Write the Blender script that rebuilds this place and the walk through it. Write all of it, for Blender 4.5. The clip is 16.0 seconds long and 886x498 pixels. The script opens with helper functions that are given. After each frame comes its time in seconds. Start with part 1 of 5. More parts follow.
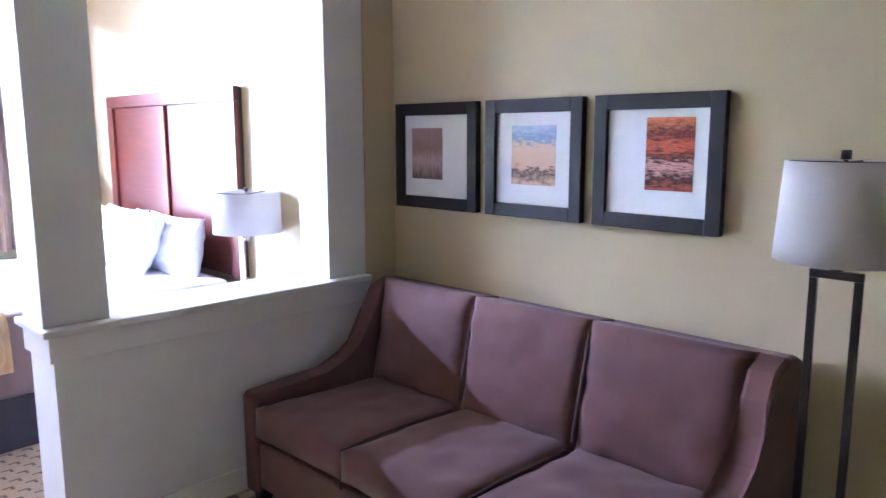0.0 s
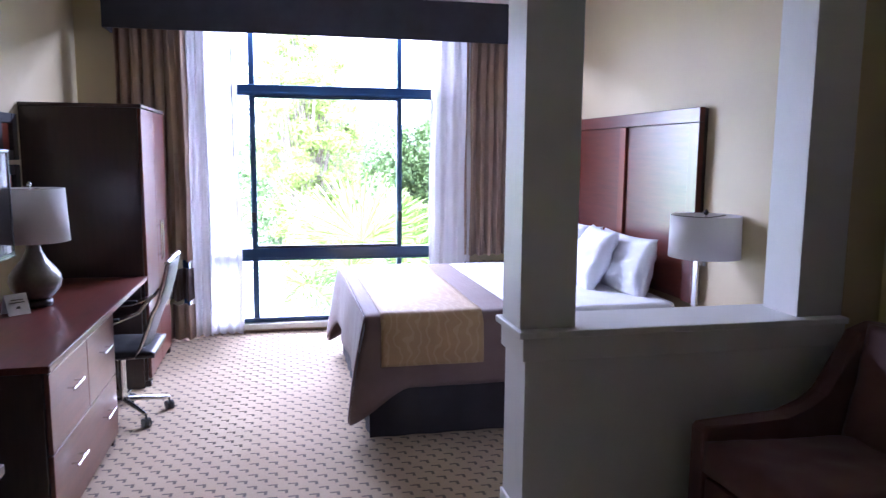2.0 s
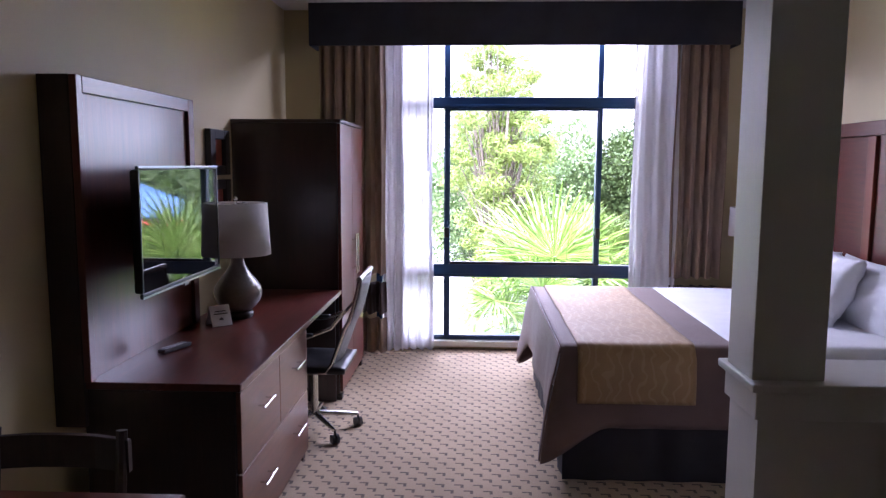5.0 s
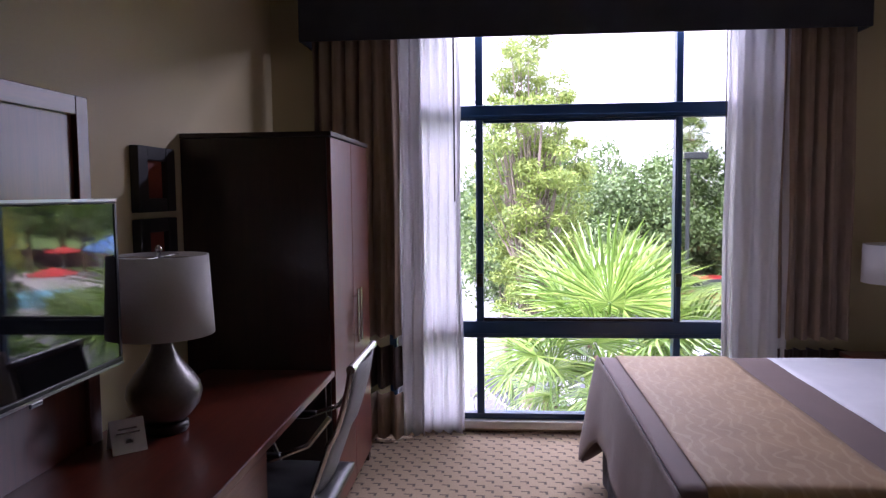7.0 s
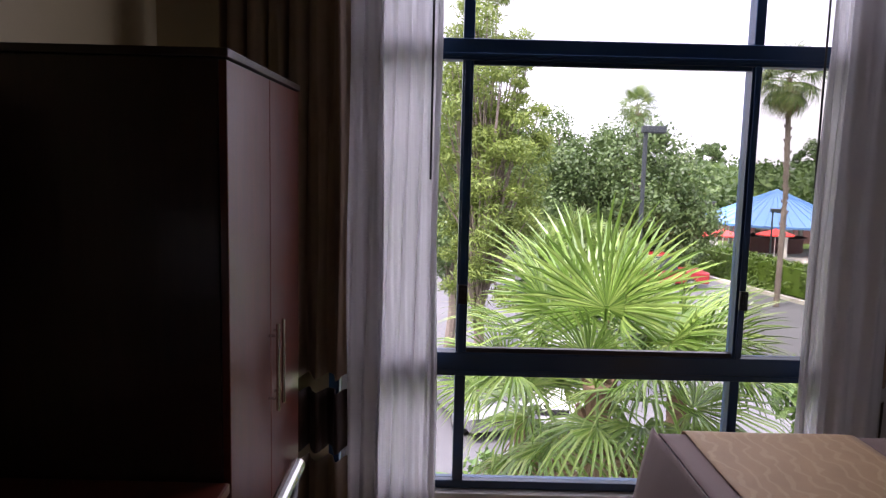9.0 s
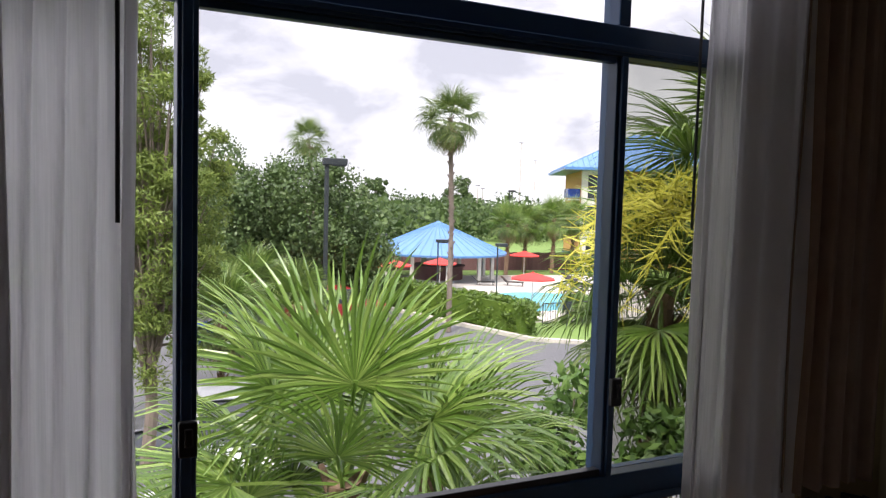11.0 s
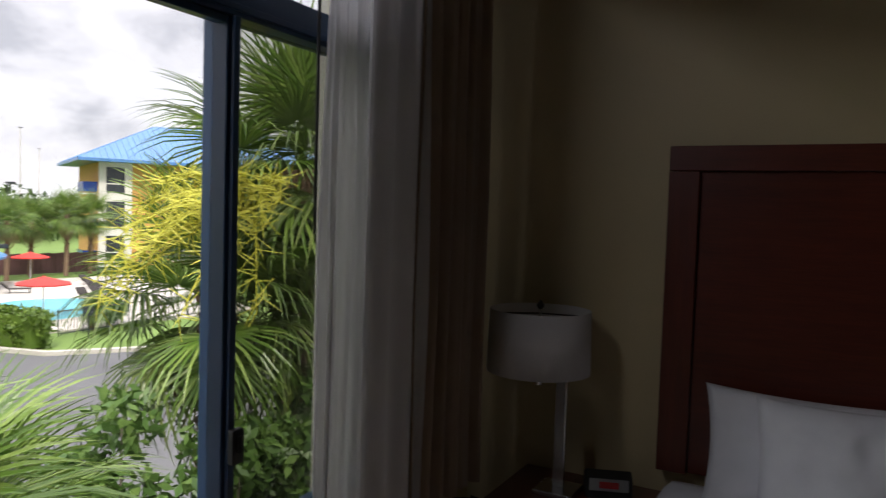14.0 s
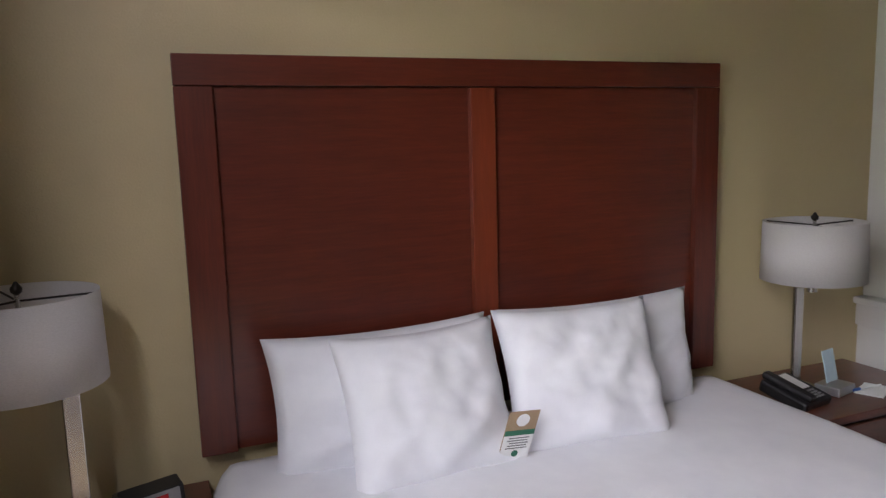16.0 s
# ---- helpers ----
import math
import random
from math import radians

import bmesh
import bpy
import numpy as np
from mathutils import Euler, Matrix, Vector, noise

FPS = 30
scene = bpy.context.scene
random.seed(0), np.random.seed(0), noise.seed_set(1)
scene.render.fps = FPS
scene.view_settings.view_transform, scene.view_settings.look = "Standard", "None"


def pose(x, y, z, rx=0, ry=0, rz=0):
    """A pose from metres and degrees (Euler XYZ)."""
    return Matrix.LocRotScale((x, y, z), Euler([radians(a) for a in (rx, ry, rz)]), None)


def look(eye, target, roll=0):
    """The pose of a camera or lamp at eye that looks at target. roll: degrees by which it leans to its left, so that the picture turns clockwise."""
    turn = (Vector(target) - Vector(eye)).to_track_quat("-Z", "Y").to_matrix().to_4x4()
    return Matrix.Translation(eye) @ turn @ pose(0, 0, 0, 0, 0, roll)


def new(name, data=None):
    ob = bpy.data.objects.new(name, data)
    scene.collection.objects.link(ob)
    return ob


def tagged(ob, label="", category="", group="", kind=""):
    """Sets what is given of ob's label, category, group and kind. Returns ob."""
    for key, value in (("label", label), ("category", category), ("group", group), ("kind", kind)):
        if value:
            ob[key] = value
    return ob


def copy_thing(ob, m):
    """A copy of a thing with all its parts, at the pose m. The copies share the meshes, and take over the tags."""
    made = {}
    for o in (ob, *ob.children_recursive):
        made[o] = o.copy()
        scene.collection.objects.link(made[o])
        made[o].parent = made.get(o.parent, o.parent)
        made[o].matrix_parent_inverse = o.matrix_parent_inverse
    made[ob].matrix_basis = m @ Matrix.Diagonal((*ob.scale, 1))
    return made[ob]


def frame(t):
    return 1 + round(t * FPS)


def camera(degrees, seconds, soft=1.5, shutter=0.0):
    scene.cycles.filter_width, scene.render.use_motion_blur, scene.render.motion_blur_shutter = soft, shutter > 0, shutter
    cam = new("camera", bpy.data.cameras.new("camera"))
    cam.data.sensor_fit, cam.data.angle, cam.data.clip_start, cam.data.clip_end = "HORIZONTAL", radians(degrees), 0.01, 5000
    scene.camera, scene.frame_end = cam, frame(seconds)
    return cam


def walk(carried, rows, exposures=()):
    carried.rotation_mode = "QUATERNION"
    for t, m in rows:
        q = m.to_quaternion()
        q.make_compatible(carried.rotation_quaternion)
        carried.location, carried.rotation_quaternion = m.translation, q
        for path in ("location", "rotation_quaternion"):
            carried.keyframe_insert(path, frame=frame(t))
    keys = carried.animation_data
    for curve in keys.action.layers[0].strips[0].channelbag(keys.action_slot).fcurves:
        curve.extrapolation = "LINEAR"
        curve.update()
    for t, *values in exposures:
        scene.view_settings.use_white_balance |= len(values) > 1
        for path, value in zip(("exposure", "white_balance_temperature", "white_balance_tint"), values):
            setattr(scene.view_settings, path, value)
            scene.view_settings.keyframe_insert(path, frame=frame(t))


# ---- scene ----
PATH = [
    (0, (0.044, -0.286, 1.621), (1.449, 1.103, 1.309), -0.1),
    (0.5, (0.007, -0.291, 1.632), (1.185, 1.298, 1.335), -0.3),
    (1, (-0.058, -0.26, 1.616), (0.919, 1.463, 1.342), 0.4),
    (1.5, (-0.072, -0.224, 1.623), (0.642, 1.626, 1.365), 0.6),
    (2, (-0.078, -0.187, 1.626), (0.349, 1.75, 1.365), 0.5),
    (2.5, (-0.082, -0.185, 1.636), (0.138, 1.787, 1.389), 0.9),
    (3, (-0.079, -0.174, 1.63), (-0.026, 1.812, 1.401), 0.2),
    (3.5, (-0.089, -0.16, 1.635), (-0.142, 1.826, 1.404), 0.2),
    (4, (-0.084, -0.115, 1.632), (-0.175, 1.868, 1.388), 0.1),
    (6.5, (-0.148, 1.16, 1.647), (-0.216, 3.148, 1.439), 0.4),
    (6.8, (-0.192, 1.45, 1.633), (-0.263, 3.439, 1.432), -0.2),
    (7, (-0.179, 1.597, 1.629), (-0.34, 3.585, 1.477), -0.6),
    (7.5, (-0.211, 1.979, 1.669), (-0.376, 3.963, 1.481), 1.7),
    (8, (-0.292, 2.371, 1.679), (-0.426, 4.349, 1.418), 0.4),
    (10.3, (-0.560, 4.190, 1.632), (-0.013, 6.106, 1.458), 2.3),
    (10.5, (-0.572, 4.358, 1.640), (0.111, 6.230, 1.464), 1.3),
    (11, (-0.533, 4.631, 1.639), (0.333, 6.430, 1.511), 1.6),
    (11.5, (-0.501, 4.874, 1.643), (0.434, 6.635, 1.491), 2.9),
    (12, (-0.533, 5.039, 1.653), (0.614, 6.675, 1.557), 0.7),
    (12.5, (-0.543, 5.095, 1.656), (0.665, 6.687, 1.576), 2.6),
    (13, (-0.516, 5.117, 1.651), (0.769, 6.647, 1.578), 3.4),
    (13.5, (-0.490, 5.125, 1.649), (0.993, 6.467, 1.610), 3.2),
    (14, (-0.370, 5.170, 1.650), (1.390, 6.114, 1.547), 1.8),
    (14.5, (-0.257, 5.153, 1.579), (1.664, 5.698, 1.484), 0.6),
    (15, (-0.096, 5.315, 1.602), (1.891, 5.503, 1.478), 0.1),
    (15.5, (0.029, 5.576, 1.601), (1.985, 5.192, 1.435), -0.8),
    (16, (0.135, 5.811, 1.636), (1.966, 5.059, 1.353), -1.7),
]
EXPOSURES = [(0.0, 6.1, 4800, 32), (0.5, 5.8, 4800, 32), (1.0, 5.35, 4800, 30), (2.0, 4.05, 5000, 34), (3.0, 3.6, 5150, 36), (4.0, 3.4, 5300, 38), (6.5, 2.35, 5650, 40), (8.0, 1.55, 5950, 40), (10.3, 0.4, 6400, 24), (11.5, 0.1, 6400, 22), (13.5, 0.0, 6500, 22), (14.0, 0.0, 6500, 18), (14.5, 0.6, 6400, 14), (15.0, 1.6, 6400, 16), (15.5, 2.2, 6500, 20), (16.0, 2.45, 6500, 22)]
cam = camera(62.6, 16.0, soft=1.3, shutter=0.15)
walk(cam, [(t, look(eye, target, roll)) for t, eye, target, roll in PATH], EXPOSURES)

# ---- world, sun, light ----
def build_world():
    w = bpy.data.worlds.new("sky")
    scene.world = w
    w.use_nodes = True
    nt = w.node_tree
    bg = nt.nodes["Background"]
    sky = nt.nodes.new("ShaderNodeTexSky")
    sky.sky_type = 'NISHITA'
    sky.sun_disc = False
    sky.sun_elevation = radians(52)
    sky.sun_rotation = radians(205)
    tc = nt.nodes.new("ShaderNodeTexCoord")
    mp = nt.nodes.new("ShaderNodeMapping")
    mp.inputs["Scale"].default_value = (1.0, 1.0, 1.9)
    nz = nt.nodes.new("ShaderNodeTexNoise")
    nz.inputs["Scale"].default_value = 5.5
    nz.inputs["Detail"].default_value = 7
    nz.inputs["Roughness"].default_value = 0.55
    nz.inputs["Distortion"].default_value = 0.25
    ramp = nt.nodes.new("ShaderNodeValToRGB")
    e = ramp.color_ramp.elements
    e[0].position, e[0].color = 0.38, (7.4, 7.6, 8.0, 1)
    e[1].position, e[1].color = 0.62, (12.8, 12.9, 13.0, 1)
    mid = ramp.color_ramp.elements.new(0.48)
    mid.color = (10.4, 10.5, 10.7, 1)
    mix = nt.nodes.new("ShaderNodeMix")
    mix.data_type = 'RGBA'
    mix.inputs["Factor"].default_value = 0.9
    L = nt.links
    L.new(tc.outputs["Generated"], mp.inputs["Vector"])
    L.new(mp.outputs["Vector"], nz.inputs["Vector"])
    L.new(nz.outputs["Fac"], ramp.inputs["Fac"])
    L.new(sky.outputs["Color"], mix.inputs[6])
    L.new(ramp.outputs["Color"], mix.inputs[7])
    # an overcast sky is brighter towards the zenith
    sep = nt.nodes.new("ShaderNodeSeparateXYZ")
    grow = nt.nodes.new("ShaderNodeMapRange")
    grow.inputs[1].default_value, grow.inputs[2].default_value = 0.3, 0.9
    grow.inputs[3].default_value, grow.inputs[4].default_value = 1.0, 3.1
    scl = nt.nodes.new("ShaderNodeVectorMath")
    scl.operation = 'SCALE'
    L.new(tc.outputs["Generated"], sep.inputs[0])
    L.new(sep.outputs["Z"], grow.inputs[0])
    L.new(mix.outputs[2], scl.inputs[0])
    L.new(grow.outputs[0], scl.inputs["Scale"])
    L.new(scl.outputs[0], bg.inputs["Color"])
    bg.inputs["Strength"].default_value = 0.1


build_world()
sun = new("sun", bpy.data.lights.new("sun", 'SUN'))
sun.data.energy = 4.2
sun.data.angle = radians(8)
sun.data.color = (1.0, 0.95, 0.86)
sun.matrix_world = look((-34, -22, 52), (0, 8, 0))
# fill lamp added at the window head behind the valance, brightens the room
sky_opening = new("sky_opening", bpy.data.lights.new("sky_opening", 'AREA'))
sky_opening.data.shape = 'RECTANGLE'
sky_opening.data.size, sky_opening.data.size_y = 1.6, 0.09
sky_opening.data.energy = 7.0
sky_opening.data.color = (0.9, 0.95, 1.0)
sky_opening.matrix_world = look((0.37, 6.485, 2.715), (0.37, 4.0, 1.2))


# ---- materials ----
class Nodes:
    def __init__(self, name):
        self.m = bpy.data.materials.new(name)
        self.m.use_nodes = True
        self.t = self.m.node_tree
        self.p = self.t.nodes["Principled BSDF"]
        self.out = self.t.nodes["Material Output"]

    def add(self, kind, **inputs):
        n = self.t.nodes.new(kind)
        for k, v in inputs.items():
            n.inputs[k.replace("_", " ")].default_value = v
        return n

    def link(self, a, b):
        self.t.links.new(a, b)

    def math(self, op, a, b=None, c=None):
        n = self.t.nodes.new("ShaderNodeMath")
        n.operation = op
        for i, v in enumerate((a, b, c)):
            if v is None:
                continue
            if isinstance(v, (int, float)):
                n.inputs[i].default_value = v
            else:
                self.link(v, n.inputs[i])
        return n.outputs[0]

    def coords(self, scale=(1, 1, 1), turn=(0, 0, 0)):
        tc = self.t.nodes.new("ShaderNodeTexCoord")
        mp = self.t.nodes.new("ShaderNodeMapping")
        mp.inputs["Scale"].default_value = scale
        mp.inputs["Rotation"].default_value = turn
        self.link(tc.outputs["Object"], mp.inputs["Vector"])
        return mp.outputs["Vector"]

    def noise(self, vec, scale, detail=4, rough=0.55):
        n = self.add("ShaderNodeTexNoise", Scale=scale, Detail=detail, Roughness=rough)
        self.link(vec, n.inputs["Vector"])
        return n.outputs["Fac"]

    def ramp(self, fac, stops):
        r = self.t.nodes.new("ShaderNodeValToRGB")
        el = r.color_ramp.elements
        while len(el) < len(stops):
            el.new(0.5)
        for e, (pos, col) in zip(el, stops):
            e.position, e.color = pos, (*col, 1)
        self.link(fac, r.inputs["Fac"])
        return r.outputs["Color"]

    def mix(self, fac, a, b, blend='MIX'):
        n = self.t.nodes.new("ShaderNodeMix")
        n.data_type = 'RGBA'
        n.blend_type = blend
        for sock, v in ((n.inputs["Factor"], fac), (n.inputs[6], a), (n.inputs[7], b)):
            if isinstance(v, (int, float)):
                sock.default_value = v
            elif isinstance(v, tuple):
                sock.default_value = (*v, 1)
            else:
                self.link(v, sock)
        return n.outputs[2]

    def bump(self, height, strength, distance=0.01):
        b = self.add("ShaderNodeBump", Strength=strength, Distance=distance)
        self.link(height, b.inputs["Height"])
        self.link(b.outputs["Normal"], self.p.inputs["Normal"])


def surface(name, a, b, scale=6.0, fine=120.0, rough=0.6, metal=0.0, bump=0.15, spread=0.12, stretch=(1, 1, 1), sheen=0.0):
    """A plain material: two tones mixed by a broad and a fine noise, with gloss variation and fine relief."""
    n = Nodes(name)
    v = n.coords(stretch)
    broad, grain = n.noise(v, scale), n.noise(v, fine, 3)
    f = n.math('ADD', n.math('MULTIPLY', broad, 0.65), n.math('MULTIPLY', grain, 0.35))
    n.link(n.ramp(f, [(0.3, a), (0.7, b)]), n.p.inputs["Base Color"])
    n.link(n.math('ADD', rough - spread / 2, n.math('MULTIPLY', broad, spread)), n.p.inputs["Roughness"])
    n.p.inputs["Metallic"].default_value = metal
    if sheen:
        n.p.inputs["Sheen Weight"].default_value = sheen
    if bump:
        n.bump(grain, bump, 0.004)
    return n.m


def wood(name, a, b, axis='z', rough=0.36):
    n = Nodes(name)
    s = {'x': (1.2, 16, 16), 'y': (16, 1.2, 16), 'z': (16, 16, 1.2)}[axis]
    v = n.coords(s)
    g1, g2 = n.noise(v, 2.2, 6, 0.6), n.noise(v, 11, 4)
    cloud = n.noise(n.coords((1, 1, 1)), 2.5, 3)
    f = n.math('ADD', n.math('MULTIPLY', g1, 0.5), n.math('ADD', n.math('MULTIPLY', g2, 0.25), n.math('MULTIPLY', cloud, 0.25)))
    n.link(n.ramp(f, [(0.32, a), (0.68, b)]), n.p.inputs["Base Color"])
    n.link(n.math('ADD', rough - 0.05, n.math('MULTIPLY', cloud, 0.12)), n.p.inputs["Roughness"])
    n.p.inputs["Coat Weight"].default_value = 0.6
    n.p.inputs["Coat Roughness"].default_value = 0.22
    n.bump(g2, 0.06, 0.002)
    return n.m


def cloth(name, a, b, rough=0.85, weave=420.0, bump=0.3, broad=5.0, see=0.0):
    n = Nodes(name)
    v = n.coords()
    wv = n.noise(v, weave, 2)
    bd = n.noise(v, broad, 4)
    col = n.ramp(n.math('ADD', n.math('MULTIPLY', wv, 0.4), n.math('MULTIPLY', bd, 0.6)), [(0.3, a), (0.7, b)])
    n.link(col, n.p.inputs["Base Color"])
    n.p.inputs["Roughness"].default_value = rough
    n.p.inputs["Sheen Weight"].default_value = 0.15
    n.bump(n.math('ADD', wv, n.math('MULTIPLY', bd, 1.5)), bump, 0.003)
    if see:
        tl = n.t.nodes.new("ShaderNodeBsdfTranslucent")
        n.link(col, tl.inputs["Color"])
        m = n.t.nodes.new("ShaderNodeMixShader")
        m.inputs[0].default_value = see
        n.link(n.p.outputs[0], m.inputs[1])
        n.link(tl.outputs[0], m.inputs[2])
        n.link(m.outputs[0], n.out.inputs["Surface"])
    return n.m


def carpet_material():
    n = Nodes("carpet")
    v = n.coords()
    sep = n.t.nodes.new("ShaderNodeSeparateXYZ")
    n.link(v, sep.inputs[0])
    row = n.math('MULTIPLY', sep.outputs["Y"], 1 / 0.068)
    odd = n.math('MULTIPLY', n.math('MODULO', n.math('FLOOR', n.math('ADD', row, 400.0)), 2.0), 0.5)
    fu = n.math('FRACT', n.math('ADD', n.math('MULTIPLY', sep.outputs["X"], 1 / 0.098), n.math('ADD', odd, 40.0)))
    fv = n.math('FRACT', n.math('ADD', row, 400.0))

    def band(val, lo, hi):
        return n.math('MULTIPLY', n.math('GREATER_THAN', val, lo), n.math('LESS_THAN', val, hi))
    bar = n.math('MULTIPLY', band(fu, 0.18, 0.68), band(fv, 0.60, 0.80))
    leg = n.math('MULTIPLY', band(fu, 0.52, 0.68), band(fv, 0.22, 0.62))
    mask = n.math('MAXIMUM', bar, leg)
    pile, broad = n.noise(v, 260, 3), n.noise(v, 1.6, 4)
    base = n.ramp(n.math('ADD', n.math('MULTIPLY', pile, 0.6), n.math('MULTIPLY', broad, 0.4)), [(0.3, (0.33, 0.24, 0.145)), (0.7, (0.52, 0.395, 0.255))])
    n.link(n.mix(n.math('MULTIPLY', mask, n.math('ADD', 0.55, n.math('MULTIPLY', pile, 0.6))), base, (0.075, 0.056, 0.042)), n.p.inputs["Base Color"])
    n.p.inputs["Roughness"].default_value = 0.95
    n.p.inputs["Sheen Weight"].default_value = 0.1
    n.bump(n.math('SUBTRACT', pile, n.math('MULTIPLY', mask, 0.6)), 0.5, 0.006)
    return n.m


def sheer_material():
    n = Nodes("sheer_cloth")
    v = n.coords((60, 1, 1))
    thread = n.noise(v, 6, 3)
    tr = n.add("ShaderNodeBsdfTransparent", Color=(0.95, 0.95, 0.96, 1))
    tl = n.add("ShaderNodeBsdfTranslucent", Color=(0.82, 0.81, 0.82, 1))
    df = n.add("ShaderNodeBsdfDiffuse", Color=(0.8, 0.79, 0.79, 1))
    m1, m2 = n.t.nodes.new("ShaderNodeMixShader"), n.t.nodes.new("ShaderNodeMixShader")
    m1.inputs[0].default_value = 0.35
    n.link(tl.outputs[0], m1.inputs[1])
    n.link(df.outputs[0], m1.inputs[2])
    n.link(n.math('ADD', 0.7, n.math('MULTIPLY', thread, 0.28)), m2.inputs[0])
    n.link(tr.outputs[0], m2.inputs[1])
    n.link(m1.outputs[0], m2.inputs[2])
    n.link(m2.outputs[0], n.out.inputs["Surface"])
    return n.m


def shade_material(name="lampshade_linen"):
    n = Nodes(name)
    wv = n.noise(n.coords((1, 1, 3)), 180, 3)
    tl = n.add("ShaderNodeBsdfTranslucent", Color=(0.8, 0.77, 0.74, 1))
    col = n.ramp(wv, [(0.3, (0.70, 0.68, 0.67)), (0.7, (0.84, 0.82, 0.81))])
    n.link(col, n.p.inputs["Base Color"])
    n.p.inputs["Roughness"].default_value = 0.9
    m = n.t.nodes.new("ShaderNodeMixShader")
    m.inputs[0].default_value = 0.3
    n.link(n.p.outputs[0], m.inputs[1])
    n.link(tl.outputs[0], m.inputs[2])
    n.link(m.outputs[0], n.out.inputs["Surface"])
    n.bump(wv, 0.15, 0.002)
    return n.m


def glass_material(name, tint):
    n = Nodes(name)
    tr = n.add("ShaderNodeBsdfTransparent", Color=(*tint, 1))
    gl = n.add("ShaderNodeBsdfGlossy", Roughness=0.02)
    fr = n.add("ShaderNodeFresnel", IOR=1.2)
    m = n.t.nodes.new("ShaderNodeMixShader")
    n.link(fr.outputs[0], m.inputs[0])
    n.link(tr.outputs[0], m.inputs[1])
    n.link(gl.outputs[0], m.inputs[2])
    n.link(m.outputs[0], n.out.inputs["Surface"])
    return n.m


def leaf_material(name, a, b, c, rough=0.45, through_light=0.3):
    """Foliage: each leaf takes its own tone."""
    n = Nodes(name)
    geo = n.t.nodes.new("ShaderNodeNewGeometry")
    info = n.t.nodes.new("ShaderNodeObjectInfo")
    r = n.math('FRACT', n.math('ADD', geo.outputs["Random Per Island"], info.outputs["Random"]))
    broad = n.noise(n.coords(), 0.9, 3)
    f = n.math('ADD', n.math('MULTIPLY', r, 0.6), n.math('MULTIPLY', broad, 0.4))
    col = n.ramp(f, [(0.15, a), (0.5, b), (0.85, c)])
    n.link(col, n.p.inputs["Base Color"])
    n.p.inputs["Roughness"].default_value = rough
    tl = n.t.nodes.new("ShaderNodeBsdfTranslucent")
    n.link(col, tl.inputs["Color"])
    m = n.t.nodes.new("ShaderNodeMixShader")
    m.inputs[0].default_value = through_light
    n.link(n.p.outputs[0], m.inputs[1])
    n.link(tl.outputs[0], m.inputs[2])
    n.link(m.outputs[0], n.out.inputs["Surface"])
    return n.m


def picture_material(name, stops, axis, streak):
    """A printed picture: bands of colour, broken up by noise."""
    n = Nodes(name)
    tc = n.t.nodes.new("ShaderNodeTexCoord")
    sep = n.t.nodes.new("ShaderNodeSeparateXYZ")
    n.link(tc.outputs["Generated"], sep.inputs[0])
    mp = n.t.nodes.new("ShaderNodeMapping")
    mp.inputs["Scale"].default_value = streak
    n.link(tc.outputs["Generated"], mp.inputs["Vector"])
    nz = n.noise(mp.outputs["Vector"], 4.0, 5)
    f = n.math('ADD', sep.outputs[axis], n.math('MULTIPLY', n.math('SUBTRACT', nz, 0.5), 0.55))
    n.link(n.ramp(f, stops), n.p.inputs["Base Color"])
    n.p.inputs["Roughness"].default_value = 0.6
    return n.m


def runner_material():
    """Gold cloth woven with pale wandering lines."""
    n = Nodes("gold_bed_runner")
    v = n.coords()
    weave, broad = n.noise(v, 300, 2), n.noise(v, 7, 4)
    warp = n.add("ShaderNodeTexWave", Scale=5.5, Distortion=7.0, Detail=1.0)
    warp.inputs["Detail Scale"].default_value = 1.6
    n.link(n.coords((1, 1.3, 1.3)), warp.inputs["Vector"])
    line = n.math('GREATER_THAN', warp.outputs["Fac"], 0.86)
    base = n.ramp(n.math('ADD', n.math('MULTIPLY', weave, 0.4), n.math('MULTIPLY', broad, 0.6)), [(0.3, (0.31, 0.18, 0.07)), (0.7, (0.42, 0.26, 0.11))])
    n.link(n.mix(n.math('MULTIPLY', line, 0.3), base, (0.55, 0.40, 0.21)), n.p.inputs["Base Color"])
    n.p.inputs["Roughness"].default_value = 0.65
    n.p.inputs["Sheen Weight"].default_value = 0.15
    n.bump(n.math('ADD', weave, line), 0.3, 0.003)
    return n.m


